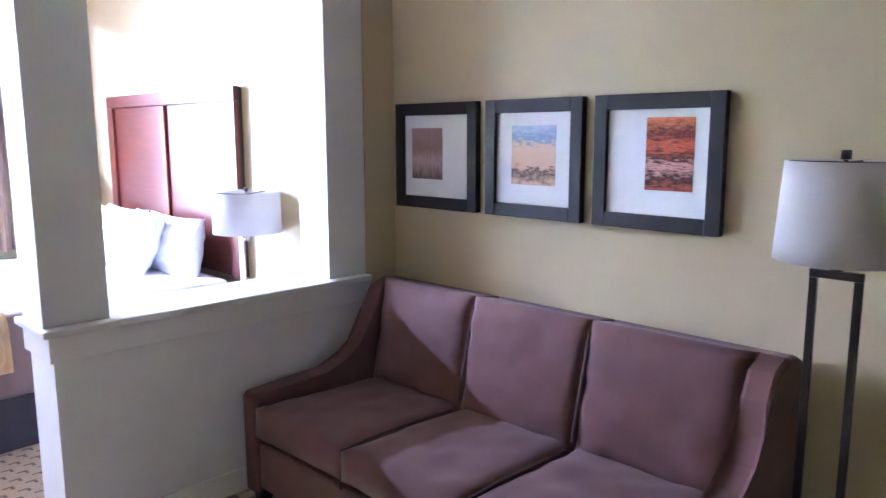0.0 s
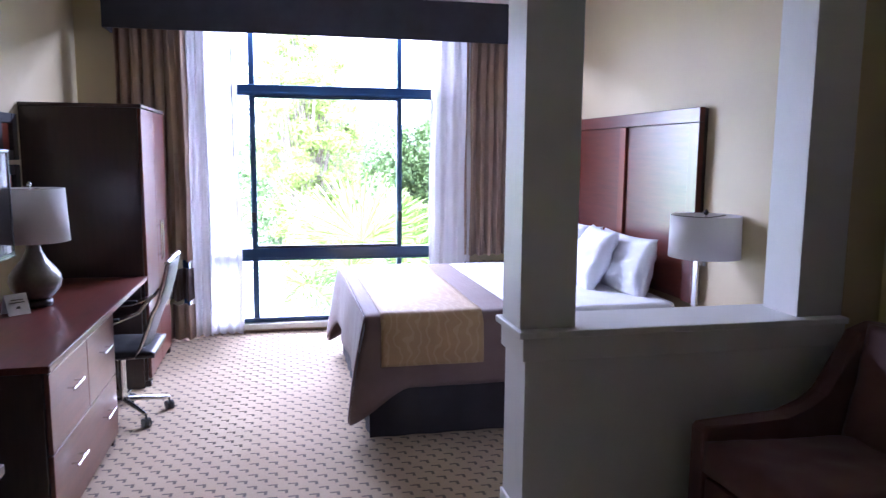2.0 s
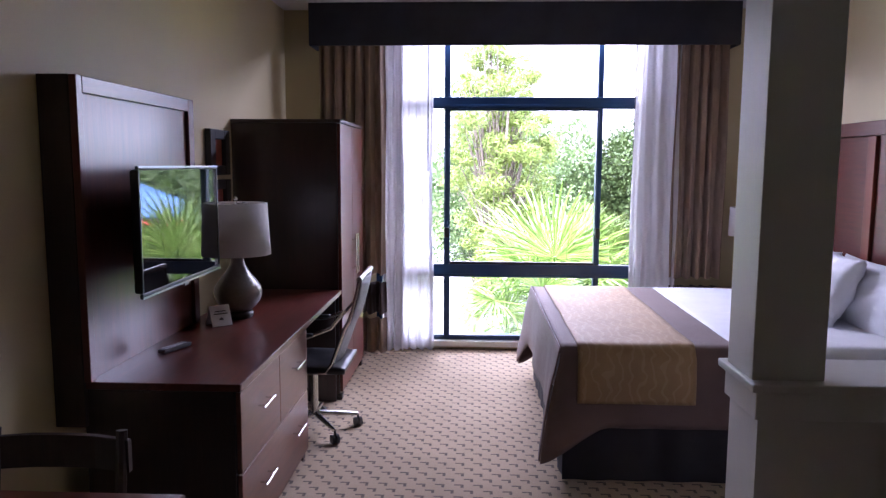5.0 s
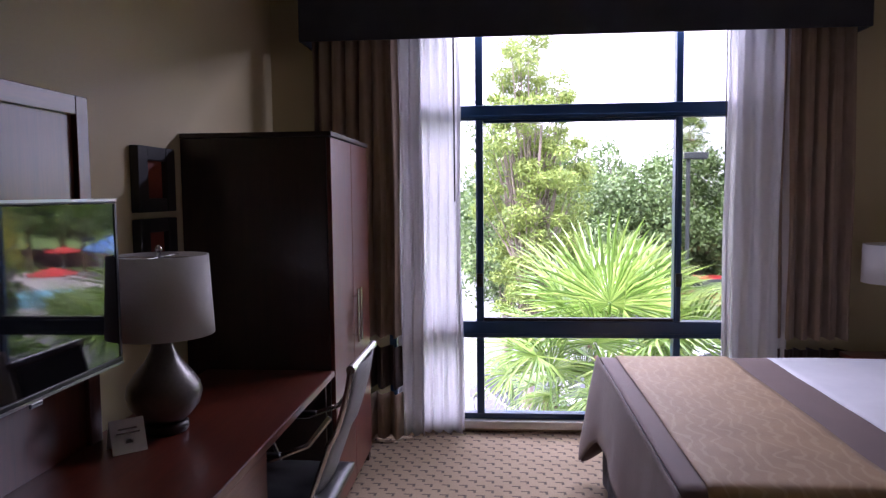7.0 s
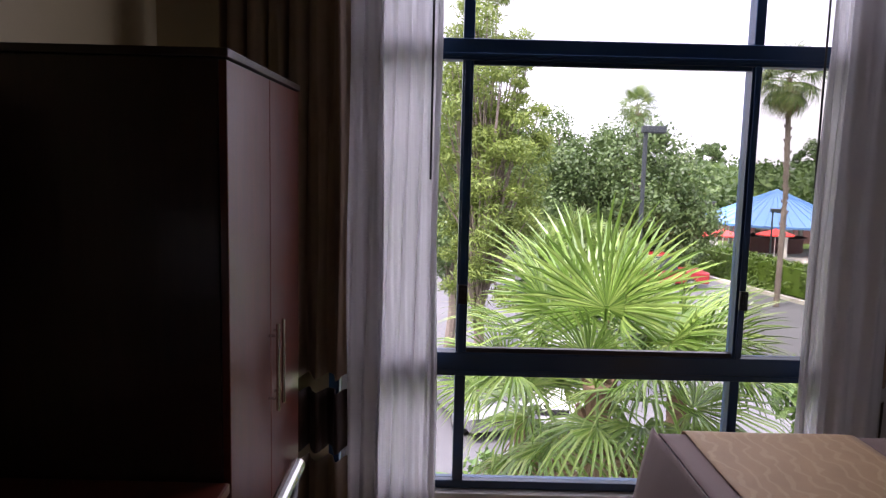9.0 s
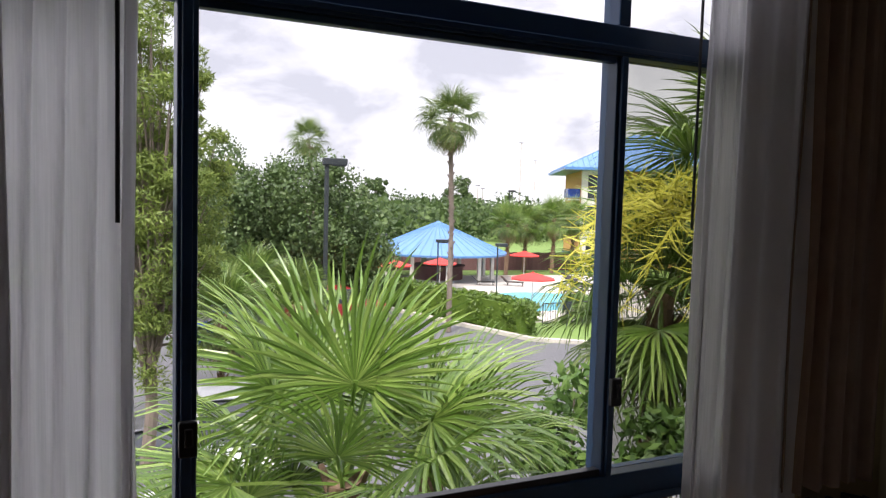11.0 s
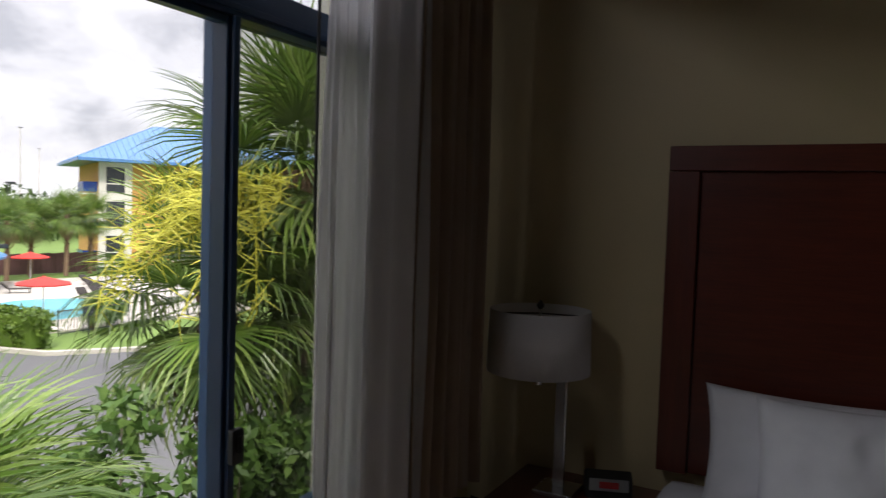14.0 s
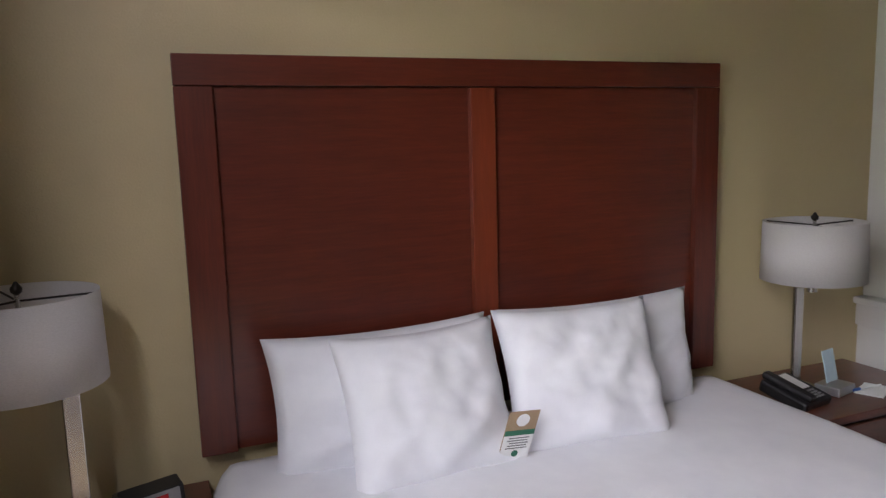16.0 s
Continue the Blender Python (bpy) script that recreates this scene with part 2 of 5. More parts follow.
M = {
    "wall": surface("khaki_wall_paint", (0.53, 0.44, 0.255), (0.60, 0.50, 0.295), 1.4, 160, 0.5, bump=0.2),
    "ceiling": surface("ceiling_paint", (0.74, 0.73, 0.71), (0.8, 0.79, 0.77), 2, 200, 0.9, bump=0.3),
    "trim": surface("white_trim_paint", (0.69, 0.69, 0.66), (0.77, 0.77, 0.74), 2.5, 150, 0.45, bump=0.06),
    "carpet": carpet_material(),
    "wood_y": wood("cherry_wood_y", (0.065, 0.0105, 0.005), (0.15, 0.025, 0.0105), 'y'),
    "wood_z": wood("cherry_wood_z", (0.065, 0.0105, 0.005), (0.15, 0.025, 0.0105), 'z'),
    "wood_x": wood("cherry_wood_x", (0.065, 0.0105, 0.005), (0.15, 0.025, 0.0105), 'x'),
    "wood_front": wood("cherry_drawer_front", (0.10, 0.03, 0.017), (0.19, 0.062, 0.034), 'y', 0.35),
    # lit copy of the cherry: light on the centre stile put into its colour
    "wood_lit": wood("cherry_wood_lit", (0.13, 0.022, 0.008), (0.23, 0.042, 0.014), 'z'),
    "wood_dark": wood("espresso_wood", (0.018, 0.008, 0.007), (0.042, 0.018, 0.014), 'z', 0.4),
    "frame_dark": surface("dark_picture_frame", (0.007, 0.006, 0.006), (0.016, 0.013, 0.013), 8, 90, 0.5, bump=0.05),
    "blue_metal": surface("blue_window_metal", (0.012, 0.045, 0.115), (0.017, 0.06, 0.145), 4, 220, 0.35, bump=0.03),
    "black": surface("black_plastic", (0.012, 0.012, 0.013), (0.022, 0.022, 0.023), 12, 300, 0.4, bump=0.05),
    "valance": cloth("navy_valance_cloth", (0.012, 0.013, 0.022), (0.03, 0.031, 0.043), 0.8),
    "drape": cloth("taupe_drape_cloth", (0.31, 0.22, 0.155), (0.42, 0.31, 0.225), 0.8, see=0.22),
    "drape_band": cloth("brown_drape_band", (0.035, 0.018, 0.013), (0.06, 0.034, 0.026), 0.8),
    "lining": cloth("white_drape_lining", (0.74, 0.73, 0.74), (0.83, 0.82, 0.83), 0.8, see=0.45),
    "sheer": sheer_material(),
    "shade": shade_material(),
    "chrome": surface("brushed_nickel", (0.55, 0.54, 0.52), (0.7, 0.69, 0.67), 6, 200, 0.25, 1.0, 0.02),
    "bronze": surface("dark_bronze", (0.018, 0.014, 0.011), (0.035, 0.027, 0.021), 9, 150, 0.4, 0.4, 0.04),
    "gourd": surface("pewter_glazed_ceramic", (0.13, 0.115, 0.10), (0.21, 0.19, 0.165), 5, 60, 0.32, 0.35, 0.05),
    "sofa": cloth("plum_sofa_cloth", (0.115, 0.046, 0.037), (0.18, 0.078, 0.064), 0.8, 350),
    "piping": cloth("dark_sofa_piping", (0.06, 0.028, 0.025), (0.09, 0.045, 0.04), 0.8, 350),
    "linen": cloth("white_bed_linen", (0.74, 0.75, 0.79), (0.84, 0.85, 0.88), 0.8, 500, 0.3, 9),
    "coverlet": cloth("taupe_coverlet", (0.13, 0.077, 0.064), (0.185, 0.116, 0.096), 0.75, 400),
    "runner": runner_material(),
    "skirt": cloth("dark_bed_skirt", (0.018, 0.014, 0.018), (0.035, 0.028, 0.033), 0.85),
    "mesh": cloth("grey_chair_mesh", (0.16, 0.16, 0.17), (0.3, 0.3, 0.31), 0.6, 600, 0.6),
    "white_card": surface("white_card", (0.75, 0.75, 0.74), (0.84, 0.84, 0.83), 10, 200, 0.6, bump=0.02),
    "mat_board": surface("white_mat_board", (0.78, 0.79, 0.81), (0.85, 0.86, 0.88), 10, 200, 0.8, bump=0.05),
    "ink": surface("grey_ink", (0.12, 0.12, 0.12), (0.2, 0.2, 0.2), 10, 100, 0.7, bump=0),
    "kraft": surface("kraft_paper", (0.30, 0.205, 0.12), (0.40, 0.28, 0.17), 12, 260, 0.8, bump=0.1),
    "green_ink": surface("green_ink", (0.02, 0.13, 0.075), (0.03, 0.17, 0.1), 10, 100, 0.6, bump=0),
    "blue_card": surface("blue_card", (0.03, 0.10, 0.36), (0.06, 0.17, 0.48), 22, 100, 0.4, bump=0),
    "cyan_card": surface("pale_blue_card", (0.50, 0.70, 0.80), (0.62, 0.79, 0.87), 20, 100, 0.5, bump=0),
    "screen": surface("dark_tv_glass", (0.006, 0.006, 0.007), (0.008, 0.008, 0.009), 3, 50, 0.03, bump=0, spread=0.01),
    "silver": surface("silver_bezel", (0.33, 0.33, 0.34), (0.42, 0.42, 0.43), 9, 200, 0.35, 0.7, 0.02),
    "red_led": surface("red_display", (0.35, 0.01, 0.015), (0.45, 0.02, 0.02), 9, 60, 0.2, bump=0),
    "art_rust": picture_material("rust_print", [(0.2, (0.16, 0.025, 0.012)), (0.8, (0.26, 0.05, 0.022))], 2, (1, 3, 3)),
    "art_hall": picture_material("mauve_print", [(0.0, (0.10, 0.045, 0.04)), (0.35, (0.45, 0.30, 0.29)), (0.6, (0.24, 0.13, 0.125)), (1.0, (0.36, 0.23, 0.22))], 2, (1, 5, 1)),
    "art_beach": picture_material("beach_print", [(0.0, (0.72, 0.47, 0.32)), (0.22, (0.08, 0.05, 0.04)), (0.3, (0.74, 0.47, 0.32)), (0.66, (0.75, 0.55, 0.42)), (0.78, (0.25, 0.36, 0.58)), (1.0, (0.52, 0.60, 0.72))], 2, (1, 1.5, 4)),
    "art_sunset": picture_material("sunset_print", [(0.0, (0.45, 0.10, 0.04)), (0.18, (0.04, 0.012, 0.012)), (0.33, (0.72, 0.35, 0.27)), (0.45, (0.05, 0.012, 0.012)), (0.6, (0.72, 0.13, 0.03)), (0.78, (0.14, 0.02, 0.012)), (1.0, (0.75, 0.22, 0.06))], 2, (1, 1.2, 7)),
    "glass": glass_material("window_glass", (0.97, 0.98, 0.98)),
    "screen_glass": glass_material("screened_window_glass", (0.68, 0.69, 0.66)),
    # outdoors
    "asphalt": surface("asphalt", (0.085, 0.085, 0.088), (0.125, 0.125, 0.125), 0.35, 30, 0.9, bump=0.3),
    "grass": surface("lawn_grass", (0.085, 0.15, 0.022), (0.16, 0.25, 0.05), 0.25, 14, 0.9, bump=0.5),
    "concrete": surface("pale_concrete", (0.40, 0.37, 0.32), (0.52, 0.49, 0.43), 0.6, 25, 0.85, bump=0.2),
    "mulch": surface("planting_bed_soil", (0.07, 0.05, 0.032), (0.13, 0.10, 0.07), 1.5, 40, 0.95, bump=0.6),
    "roof_blue": surface("blue_roof_metal", (0.06, 0.17, 0.37), (0.09, 0.22, 0.44), 0.5, 30, 0.35, bump=0.05),
    "water": surface("pool_water", (0.10, 0.46, 0.56), (0.18, 0.56, 0.64), 0.5, 6, 0.22, bump=0.3),
    "stucco_y": surface("ochre_stucco", (0.50, 0.27, 0.07), (0.58, 0.33, 0.10), 0.6, 30, 0.85),
    "stucco_w": surface("cream_stucco", (0.58, 0.56, 0.50), (0.66, 0.64, 0.58), 0.6, 30, 0.85),
    "dark_glass": surface("dark_window_glass", (0.02, 0.025, 0.03), (0.04, 0.045, 0.05), 2, 30, 0.1, bump=0),
    "fence_red": surface("maroon_fence_boards", (0.10, 0.045, 0.045), (0.15, 0.075, 0.07), 1, 20, 0.8),
    "iron": surface("dark_iron", (0.012, 0.018, 0.02), (0.025, 0.032, 0.035), 3, 60, 0.5, bump=0.05),
    "umbrella": surface("red_umbrella_cloth", (0.50, 0.03, 0.025), (0.62, 0.05, 0.035), 3, 60, 0.8),
    "bark": surface("grey_bark", (0.11, 0.09, 0.07), (0.22, 0.18, 0.145), 4, 40, 0.95, bump=0.8, stretch=(1, 1, 0.35)),
    "palm_bark": surface("palm_bark", (0.10, 0.062, 0.036), (0.24, 0.16, 0.10), 9, 50, 0.95, bump=0.9, stretch=(1, 1, 2.5)),
    "palm": leaf_material("palm_leaf", (0.06, 0.12, 0.018), (0.125, 0.225, 0.032), (0.27, 0.37, 0.09), 0.33, 0.22),
    "palm_dark": leaf_material("dark_palm_leaf", (0.05, 0.095, 0.02), (0.105, 0.165, 0.035), (0.22, 0.28, 0.075), 0.38, 0.22),
    "palm_dry": leaf_material("dry_palm_leaf", (0.16, 0.11, 0.055), (0.24, 0.18, 0.10), (0.30, 0.25, 0.15), 0.7),
    "flower": leaf_material("yellow_flower_stalk", (0.42, 0.42, 0.03), (0.54, 0.53, 0.05), (0.66, 0.63, 0.10), 0.6),
    "pine": leaf_material("pine_needles", (0.08, 0.13, 0.022), (0.15, 0.21, 0.035), (0.24, 0.31, 0.06), 0.6),
    "oak": leaf_material("oak_leaf", (0.045, 0.08, 0.026), (0.08, 0.135, 0.038), (0.14, 0.205, 0.065), 0.5),
    "wood_far": leaf_material("far_tree_leaf", (0.035, 0.065, 0.022), (0.065, 0.11, 0.032), (0.11, 0.17, 0.045), 0.7),
    "shrub": leaf_material("glossy_shrub_leaf", (0.05, 0.11, 0.022), (0.085, 0.17, 0.035), (0.16, 0.26, 0.06), 0.45),
    "hedge": leaf_material("hedge_leaf", (0.05, 0.10, 0.012), (0.10, 0.175, 0.02), (0.17, 0.26, 0.035), 0.5),
    "car_grey": surface("silver_grey_car_paint", (0.20, 0.20, 0.21), (0.24, 0.24, 0.25), 2, 60, 0.25, 0.6, 0),
    "car_blue": surface("blue_car_paint", (0.015, 0.05, 0.24), (0.02, 0.065, 0.29), 2, 60, 0.25, 0.3, 0),
    "car_white": surface("white_car_paint", (0.65, 0.65, 0.65), (0.72, 0.72, 0.72), 2, 60, 0.3, 0, 0),
    "car_red": surface("red_car_paint", (0.24, 0.015, 0.018), (0.30, 0.02, 0.024), 2, 60, 0.3, 0, 0),
    "rubber": surface("tyre_rubber", (0.015, 0.015, 0.015), (0.03, 0.03, 0.03), 9, 80, 0.85),
}


# ---- building helpers ----
def thing(name, base, label, category, group="", kind=""):
    ob = new(name)
    ob.location = base
    ob.empty_display_size = 0.1
    return tagged(ob, label, category, group, kind)


def finish(name, bm, material, smooth=False):
    me = bpy.data.meshes.new(name)
    bmesh.ops.recalc_face_normals(bm, faces=bm.faces)
    bm.to_mesh(me)
    bm.free()
    if smooth:
        me.polygons.foreach_set("use_smooth", [True] * len(me.polygons))
    me.materials.append(M[material])
    return me


def part(name, bm, material, parent=None, label="", smooth=False):
    """Links a bmesh, in world metres, as one mesh under a thing or a part."""
    ob = new(name, finish(name, bm, material, smooth))
    if parent is not None:
        ob.parent = parent
        if parent.type == 'EMPTY':
            ob.matrix_parent_inverse = Matrix.Translation(-parent.location)
    if label:
        tagged(ob, label)
    return ob


def structure(name, bm, material, label, category="", smooth=False):
    return tagged(part(name, bm, material, smooth=smooth), label, category or name.split("_")[0], kind="structure")


def box(x0, y0, z0, x1, y1, z1, bevel=0.0, bm=None, turn=None, seg=2):
    bm = bm or bmesh.new()
    vs = bmesh.ops.create_cube(bm, size=1)["verts"]
    for v in vs:
        v.co = Vector(((x0 + x1) / 2 + v.co.x * (x1 - x0), (y0 + y1) / 2 + v.co.y * (y1 - y0), (z0 + z1) / 2 + v.co.z * (z1 - z0)))
    if turn:
        bmesh.ops.transform(bm, matrix=turn, verts=vs)
    if bevel:
        es = list({e for v in vs for e in v.link_edges})
        bmesh.ops.bevel(bm, geom=es, offset=bevel, segments=seg, profile=0.5, affect='EDGES')
    return bm


def rod(p0, p1, r0, r1=None, n=12, bm=None):
    bm = bm or bmesh.new()
    p0, p1 = Vector(p0), Vector(p1)
    r1 = r0 if r1 is None else r1
    d = p1 - p0
    q = d.to_track_quat('Z', 'Y').to_matrix().to_4x4()
    bmesh.ops.create_cone(bm, cap_ends=True, segments=n, radius1=r0, radius2=max(r1, 1e-4), depth=d.length, matrix=Matrix.Translation((p0 + p1) / 2) @ q)
    return bm


def tube(points, r, n=8, bm=None, taper=1.0):
    """A bent rod through points."""
    bm = bm or bmesh.new()
    pts = [Vector(p) for p in points]
    rings = []
    for i, p in enumerate(pts):
        d = (pts[min(i + 1, len(pts) - 1)] - pts[max(i - 1, 0)]).normalized()
        q = d.to_track_quat('Z', 'Y').to_matrix()
        rr = r * (1 + (taper - 1) * i / (len(pts) - 1))
        rings.append([bm.verts.new(p + q @ Vector((rr * math.cos(a), rr * math.sin(a), 0))) for a in (k * math.tau / n for k in range(n))])
    for a, b in zip(rings, rings[1:]):
        for k in range(n):
            bm.faces.new((a[k], a[(k + 1) % n], b[(k + 1) % n], b[k]))
    bm.faces.new(rings[0][::-1])
    bm.faces.new(rings[-1])
    return bm


def lathe(profile, x, y, n=32, bm=None, close=True):
    """A turned body from (radius, height) pairs round an upright axis."""
    bm = bm or bmesh.new()
    rings = [[bm.verts.new((x + r * math.cos(a), y + r * math.sin(a), z)) for a in (k * math.tau / n for k in range(n))] for r, z in profile]
    for a, b in zip(rings, rings[1:]):
        for k in range(n):
            bm.faces.new((a[k], a[(k + 1) % n], b[(k + 1) % n], b[k]))
    if close:
        bm.faces.new(rings[0][::-1])
        bm.faces.new(rings[-1])
    return bm


def prism(outline, axis, lo, hi, bevel=0.0, bm=None):
    """An outline in the plane across axis, drawn out from lo to hi."""
    bm = bm or bmesh.new()

    def at(a, b, c):
        return {'x': (c, a, b), 'y': (a, c, b), 'z': (a, b, c)}[axis]
    lo_v = [bm.verts.new(at(a, b, lo)) for a, b in outline]
    hi_v = [bm.verts.new(at(a, b, hi)) for a, b in outline]
    k = len(outline)
    fs = [bm.faces.new(lo_v[::-1]), bm.faces.new(hi_v)]
    for i in range(k):
        fs.append(bm.faces.new((lo_v[i], lo_v[(i + 1) % k], hi_v[(i + 1) % k], hi_v[i])))
    if bevel:
        es = list({e for f in fs[:2] for e in f.edges})
        bmesh.ops.bevel(bm, geom=es, offset=bevel, segments=2, profile=0.5, affect='EDGES')
    return bm


def sheet(nu, nv, place, bm=None):
    """A grid of points place(u, v), u and v from 0 to 1."""
    bm = bm or bmesh.new()
    g = [[bm.verts.new(place(i / nu, j / nv)) for j in range(nv + 1)] for i in range(nu + 1)]
    for i in range(nu):
        for j in range(nv):
            bm.faces.new((g[i][j], g[i + 1][j], g[i + 1][j + 1], g[i][j + 1]))
    return bm


def thicken(ob, t, offset=0.0):
    s = ob.modifiers.new("thickness", 'SOLIDIFY')
    s.thickness, s.offset = t, offset
    return ob


def wobble(x, y, z, f, seed=0.0):
    return noise.noise(Vector((x * f + seed, y * f - seed, z * f + 2 * seed)))


def cushion(w, d, h, m, puff=0.5, seed=0.0, crease=0.006, n=18):
    """A soft block w x d, h thick, with a rounded rim and a slightly uneven face."""
    bm = bmesh.new()

    def face(s):
        def place(u, v):
            a, b = 2 * u - 1, 2 * v - 1
            rim = (1 - a ** 6) ** 0.5 * (1 - b ** 6) ** 0.5
            z = s * h / 2 * (1 - puff + puff * rim) if abs(a) < 1 and abs(b) < 1 else s * h / 2 * (1 - puff)
            p = Vector((a * w / 2, b * d / 2, z + crease * wobble(a, b, s, 3.0, seed)))
            return m @ p
        return place
    sheet(n, n, face(1), bm)
    sheet(n, n, face(-1), bm)
    bmesh.ops.bridge_loops(bm, edges=[e for e in bm.edges if e.is_boundary])
    return bm


def pillow(w, h, t, m, seed):
    """A stuffed pillow with pointed corners and creases that run in from them."""
    bm = bmesh.new()

    def face(s):
        def place(u, v):
            a, b = 2 * u - 1, 2 * v - 1
            fat = max(0.0, (1 - a * a)) ** 0.42 * max(0.0, (1 - b * b)) ** 0.42
            x = a * w / 2 * (1 - 0.075 * (1 - b * b))
            y = b * h / 2 * (1 - 0.085 * (1 - a * a))
            corner = (a * a * b * b) ** 0.5
            fold = 0.02 * wobble(a * 1.4 + b, b * 1.2, s, 1.6, seed) + 0.006 * wobble(a * 1.6 + b * 0.9, b * 1.5 - a, s, 3.2, seed + 5) + 0.012 * (0.3 + corner) * wobble(a * 2 - b * 2, a + b, s, 4.5, seed + 9)
            return m @ Vector((x, y, s * t / 2 * fat + fold * (0.35 + fat) * (1 if fat > 0 else 0.3)))
        return place
    sheet(26, 26, face(1), bm)
    sheet(26, 26, face(-1), bm)
    bmesh.ops.remove_doubles(bm, verts=bm.verts, dist=0.0015)
    return bm


# ---- the room's structure ----
XL, XS, XH, YW, YB, ZC = -1.73, 2.60, 2.40, 6.50, -3.2, 2.935
structure("floor", box(XL - 0.2, YB - 0.2, -0.15, XS + 0.2, YW + 0.12, 0), "carpet", "tan carpet with small dark hooked motifs", "carpet floor")
structure("ceiling", box(XL - 0.2, YB - 0.2, ZC, XS + 0.2, YW + 0.3, ZC + 0.15), "ceiling", "plain white painted ceiling", "ceiling")
structure("wall_west", box(XL - 0.2, YB, 0, XL, YW + 0.2, ZC), "wall", "khaki painted wall behind the desk", "wall")
structure("wall_sofa", box(XS, YB, 0, XS + 0.2, 2.60, ZC), "wall", "khaki painted wall behind the sofa", "wall")
structure("wall_headboard", box(XH, 2.60, 0, XS + 0.2, YW + 0.2, ZC), "wall", "khaki painted wall behind the headboard", "wall")
structure("wall_south", box(XL - 0.2, YB - 0.2, 0, XS + 0.2, YB, ZC), "wall", "plain khaki painted wall", "wall")
WX0, WX1, WZ0, WZ1 = -0.95, 1.62, 0.03, 2.78
structure("wall_window_left", box(XL, YW, 0, WX0, YW + 0.2, ZC), "wall", "khaki painted wall beside the window", "wall")
structure("wall_window_right", box(WX1, YW, 0, XH, YW + 0.2, ZC), "wall", "khaki painted wall beside the window", "wall")
structure("wall_window_top", box(WX0, YW, WZ1, WX1, YW + 0.2, ZC), "wall", "khaki painted wall above the window", "wall")
structure("wall_window_bottom", box(WX0, YW, -0.15, WX1, YW + 0.2, WZ0), "wall", "low painted upstand below the window", "wall")
for nm, b in (("baseboard_west", box(XL, YB, 0, XL + 0.014, YW, 0.11, 0.004)),
              ("baseboard_sofa", box(XS - 0.014, YB, 0, XS, 2.60, 0.11, 0.004)),
              ("baseboard_headboard", box(XH - 0.014, 2.86, 0, XH, YW, 0.11, 0.004))):
    structure(nm, b, "trim", "white painted baseboard", "baseboard")

# window with blue metal members
win = thing("window_1", (0.33, YW + 0.05, WZ0), "tall window with blue metal frame and sliding sashes", "window", kind="structure")
Y0, Y1 = YW, YW + 0.075
part("window_frame", box(WX0, Y0, WZ0, WX0 + 0.05, Y1, WZ1, 0.004), "blue_metal", win)
part("window_frame", box(WX1 - 0.05, Y0, WZ0, WX1, Y1, WZ1, 0.004), "blue_metal", win)
part("window_frame", box(WX0 + 0.05, Y0, WZ1 - 0.05, WX1 - 0.05, Y1, WZ1, 0.004), "blue_metal", win)
part("window_frame", box(WX0 + 0.05, Y0, 0.085, WX1 - 0.05, Y1, 0.125, 0.004), "blue_metal", win)
part("window_sill", box(WX0 - 0.02, YW - 0.05, WZ0, WX1 + 0.02, YW + 0.1, 0.083, 0.006), "trim", win, "white window sill")
for z0, z1 in ((0.650, 0.762), (2.112, 2.207)):
    part("transom", box(WX0 + 0.05, Y0 - 0.012, z0, WX1 - 0.05, Y1, z1, 0.004), "blue_metal", win)
    part("transom_lip", box(WX0 + 0.05, Y0 - 0.02, z0 + 0.012, WX1 - 0.05, Y0 - 0.0125, z0 + 0.03, 0.002), "blue_metal", win)
for x0, x1 in ((-0.352, -0.302), (0.955, 1.0)):
    for z0, z1 in ((0.126, 0.649), (0.763, 2.111), (2.208, WZ1 - 0.051)):
        part("mullion", box(x0, Y0 - 0.008, z0, x1, Y1, z1, 0.004), "blue_metal", win)
    part("sash_stile", box(x0 + 0.010, Y0 - 0.022, 0.763, x1 - 0.014, Y0 - 0.009, 2.111, 0.003), "blue_metal", win)
    latch = part("latch", box(x0 + 0.004, Y0 - 0.045, 1.0, x1 - 0.002, Y0 - 0.023, 1.09, 0.005), "black", win, "black sash latch")
    part("latch_lever", box(x0 + 0.016, Y0 - 0.056, 1.03, x1 - 0.014, Y0 - 0.046, 1.075, 0.003), "black", latch)
part("sash_rail", box(-0.301, Y0 - 0.004, 0.763, 0.954, Y0 + 0.03, 0.785, 0.003), "black", win)
part("sash_rail", box(-0.301, Y0 - 0.004, 2.092, 0.954, Y0 + 0.03, 2.111, 0.003), "blue_metal", win)
xs = (WX0 + 0.05, -0.352, -0.302, 0.955, 1.0, WX1 - 0.05)
for z0, z1 in ((0.125, 0.65), (0.762, 2.112), (2.207, WZ1 - 0.05)):
    for i in (0, 2, 4):
        screened = i == 4 and z0 == 0.762
        ob = part("pane", box(xs[i], Y0 + 0.038, z0, xs[i + 1], Y0 + 0.044, z1), "screen_glass" if screened else "glass", win, "pane behind an insect screen" if screened else "")
        ob.visible_shadow = False

# half wall with posts
hw = thing("half_wall", (1.6, 2.72, 0), "white painted half wall with two square posts", "half wall", kind="structure")
part("body", box(0.885, 2.59, 0, XH, 2.86, 0.775), "trim", hw)
part("apron", box(0.868, 2.572, 0.778, XH, 2.878, 0.877, 0.004), "trim", hw)
part("cap", box(0.846, 2.55, 0.879, XH, 2.90, 0.909, 0.006), "trim", hw)
part("baseboard", box(0.871, 2.576, 0, XH, 2.589, 0.11, 0.004), "trim", hw)
part("baseboard", box(0.871, 2.59, 0, 0.884, 2.86, 0.11, 0.004), "trim", hw)
part("post", box(0.862, 2.60, 0.910, 1.105, 2.84, ZC, 0.003), "trim", hw)
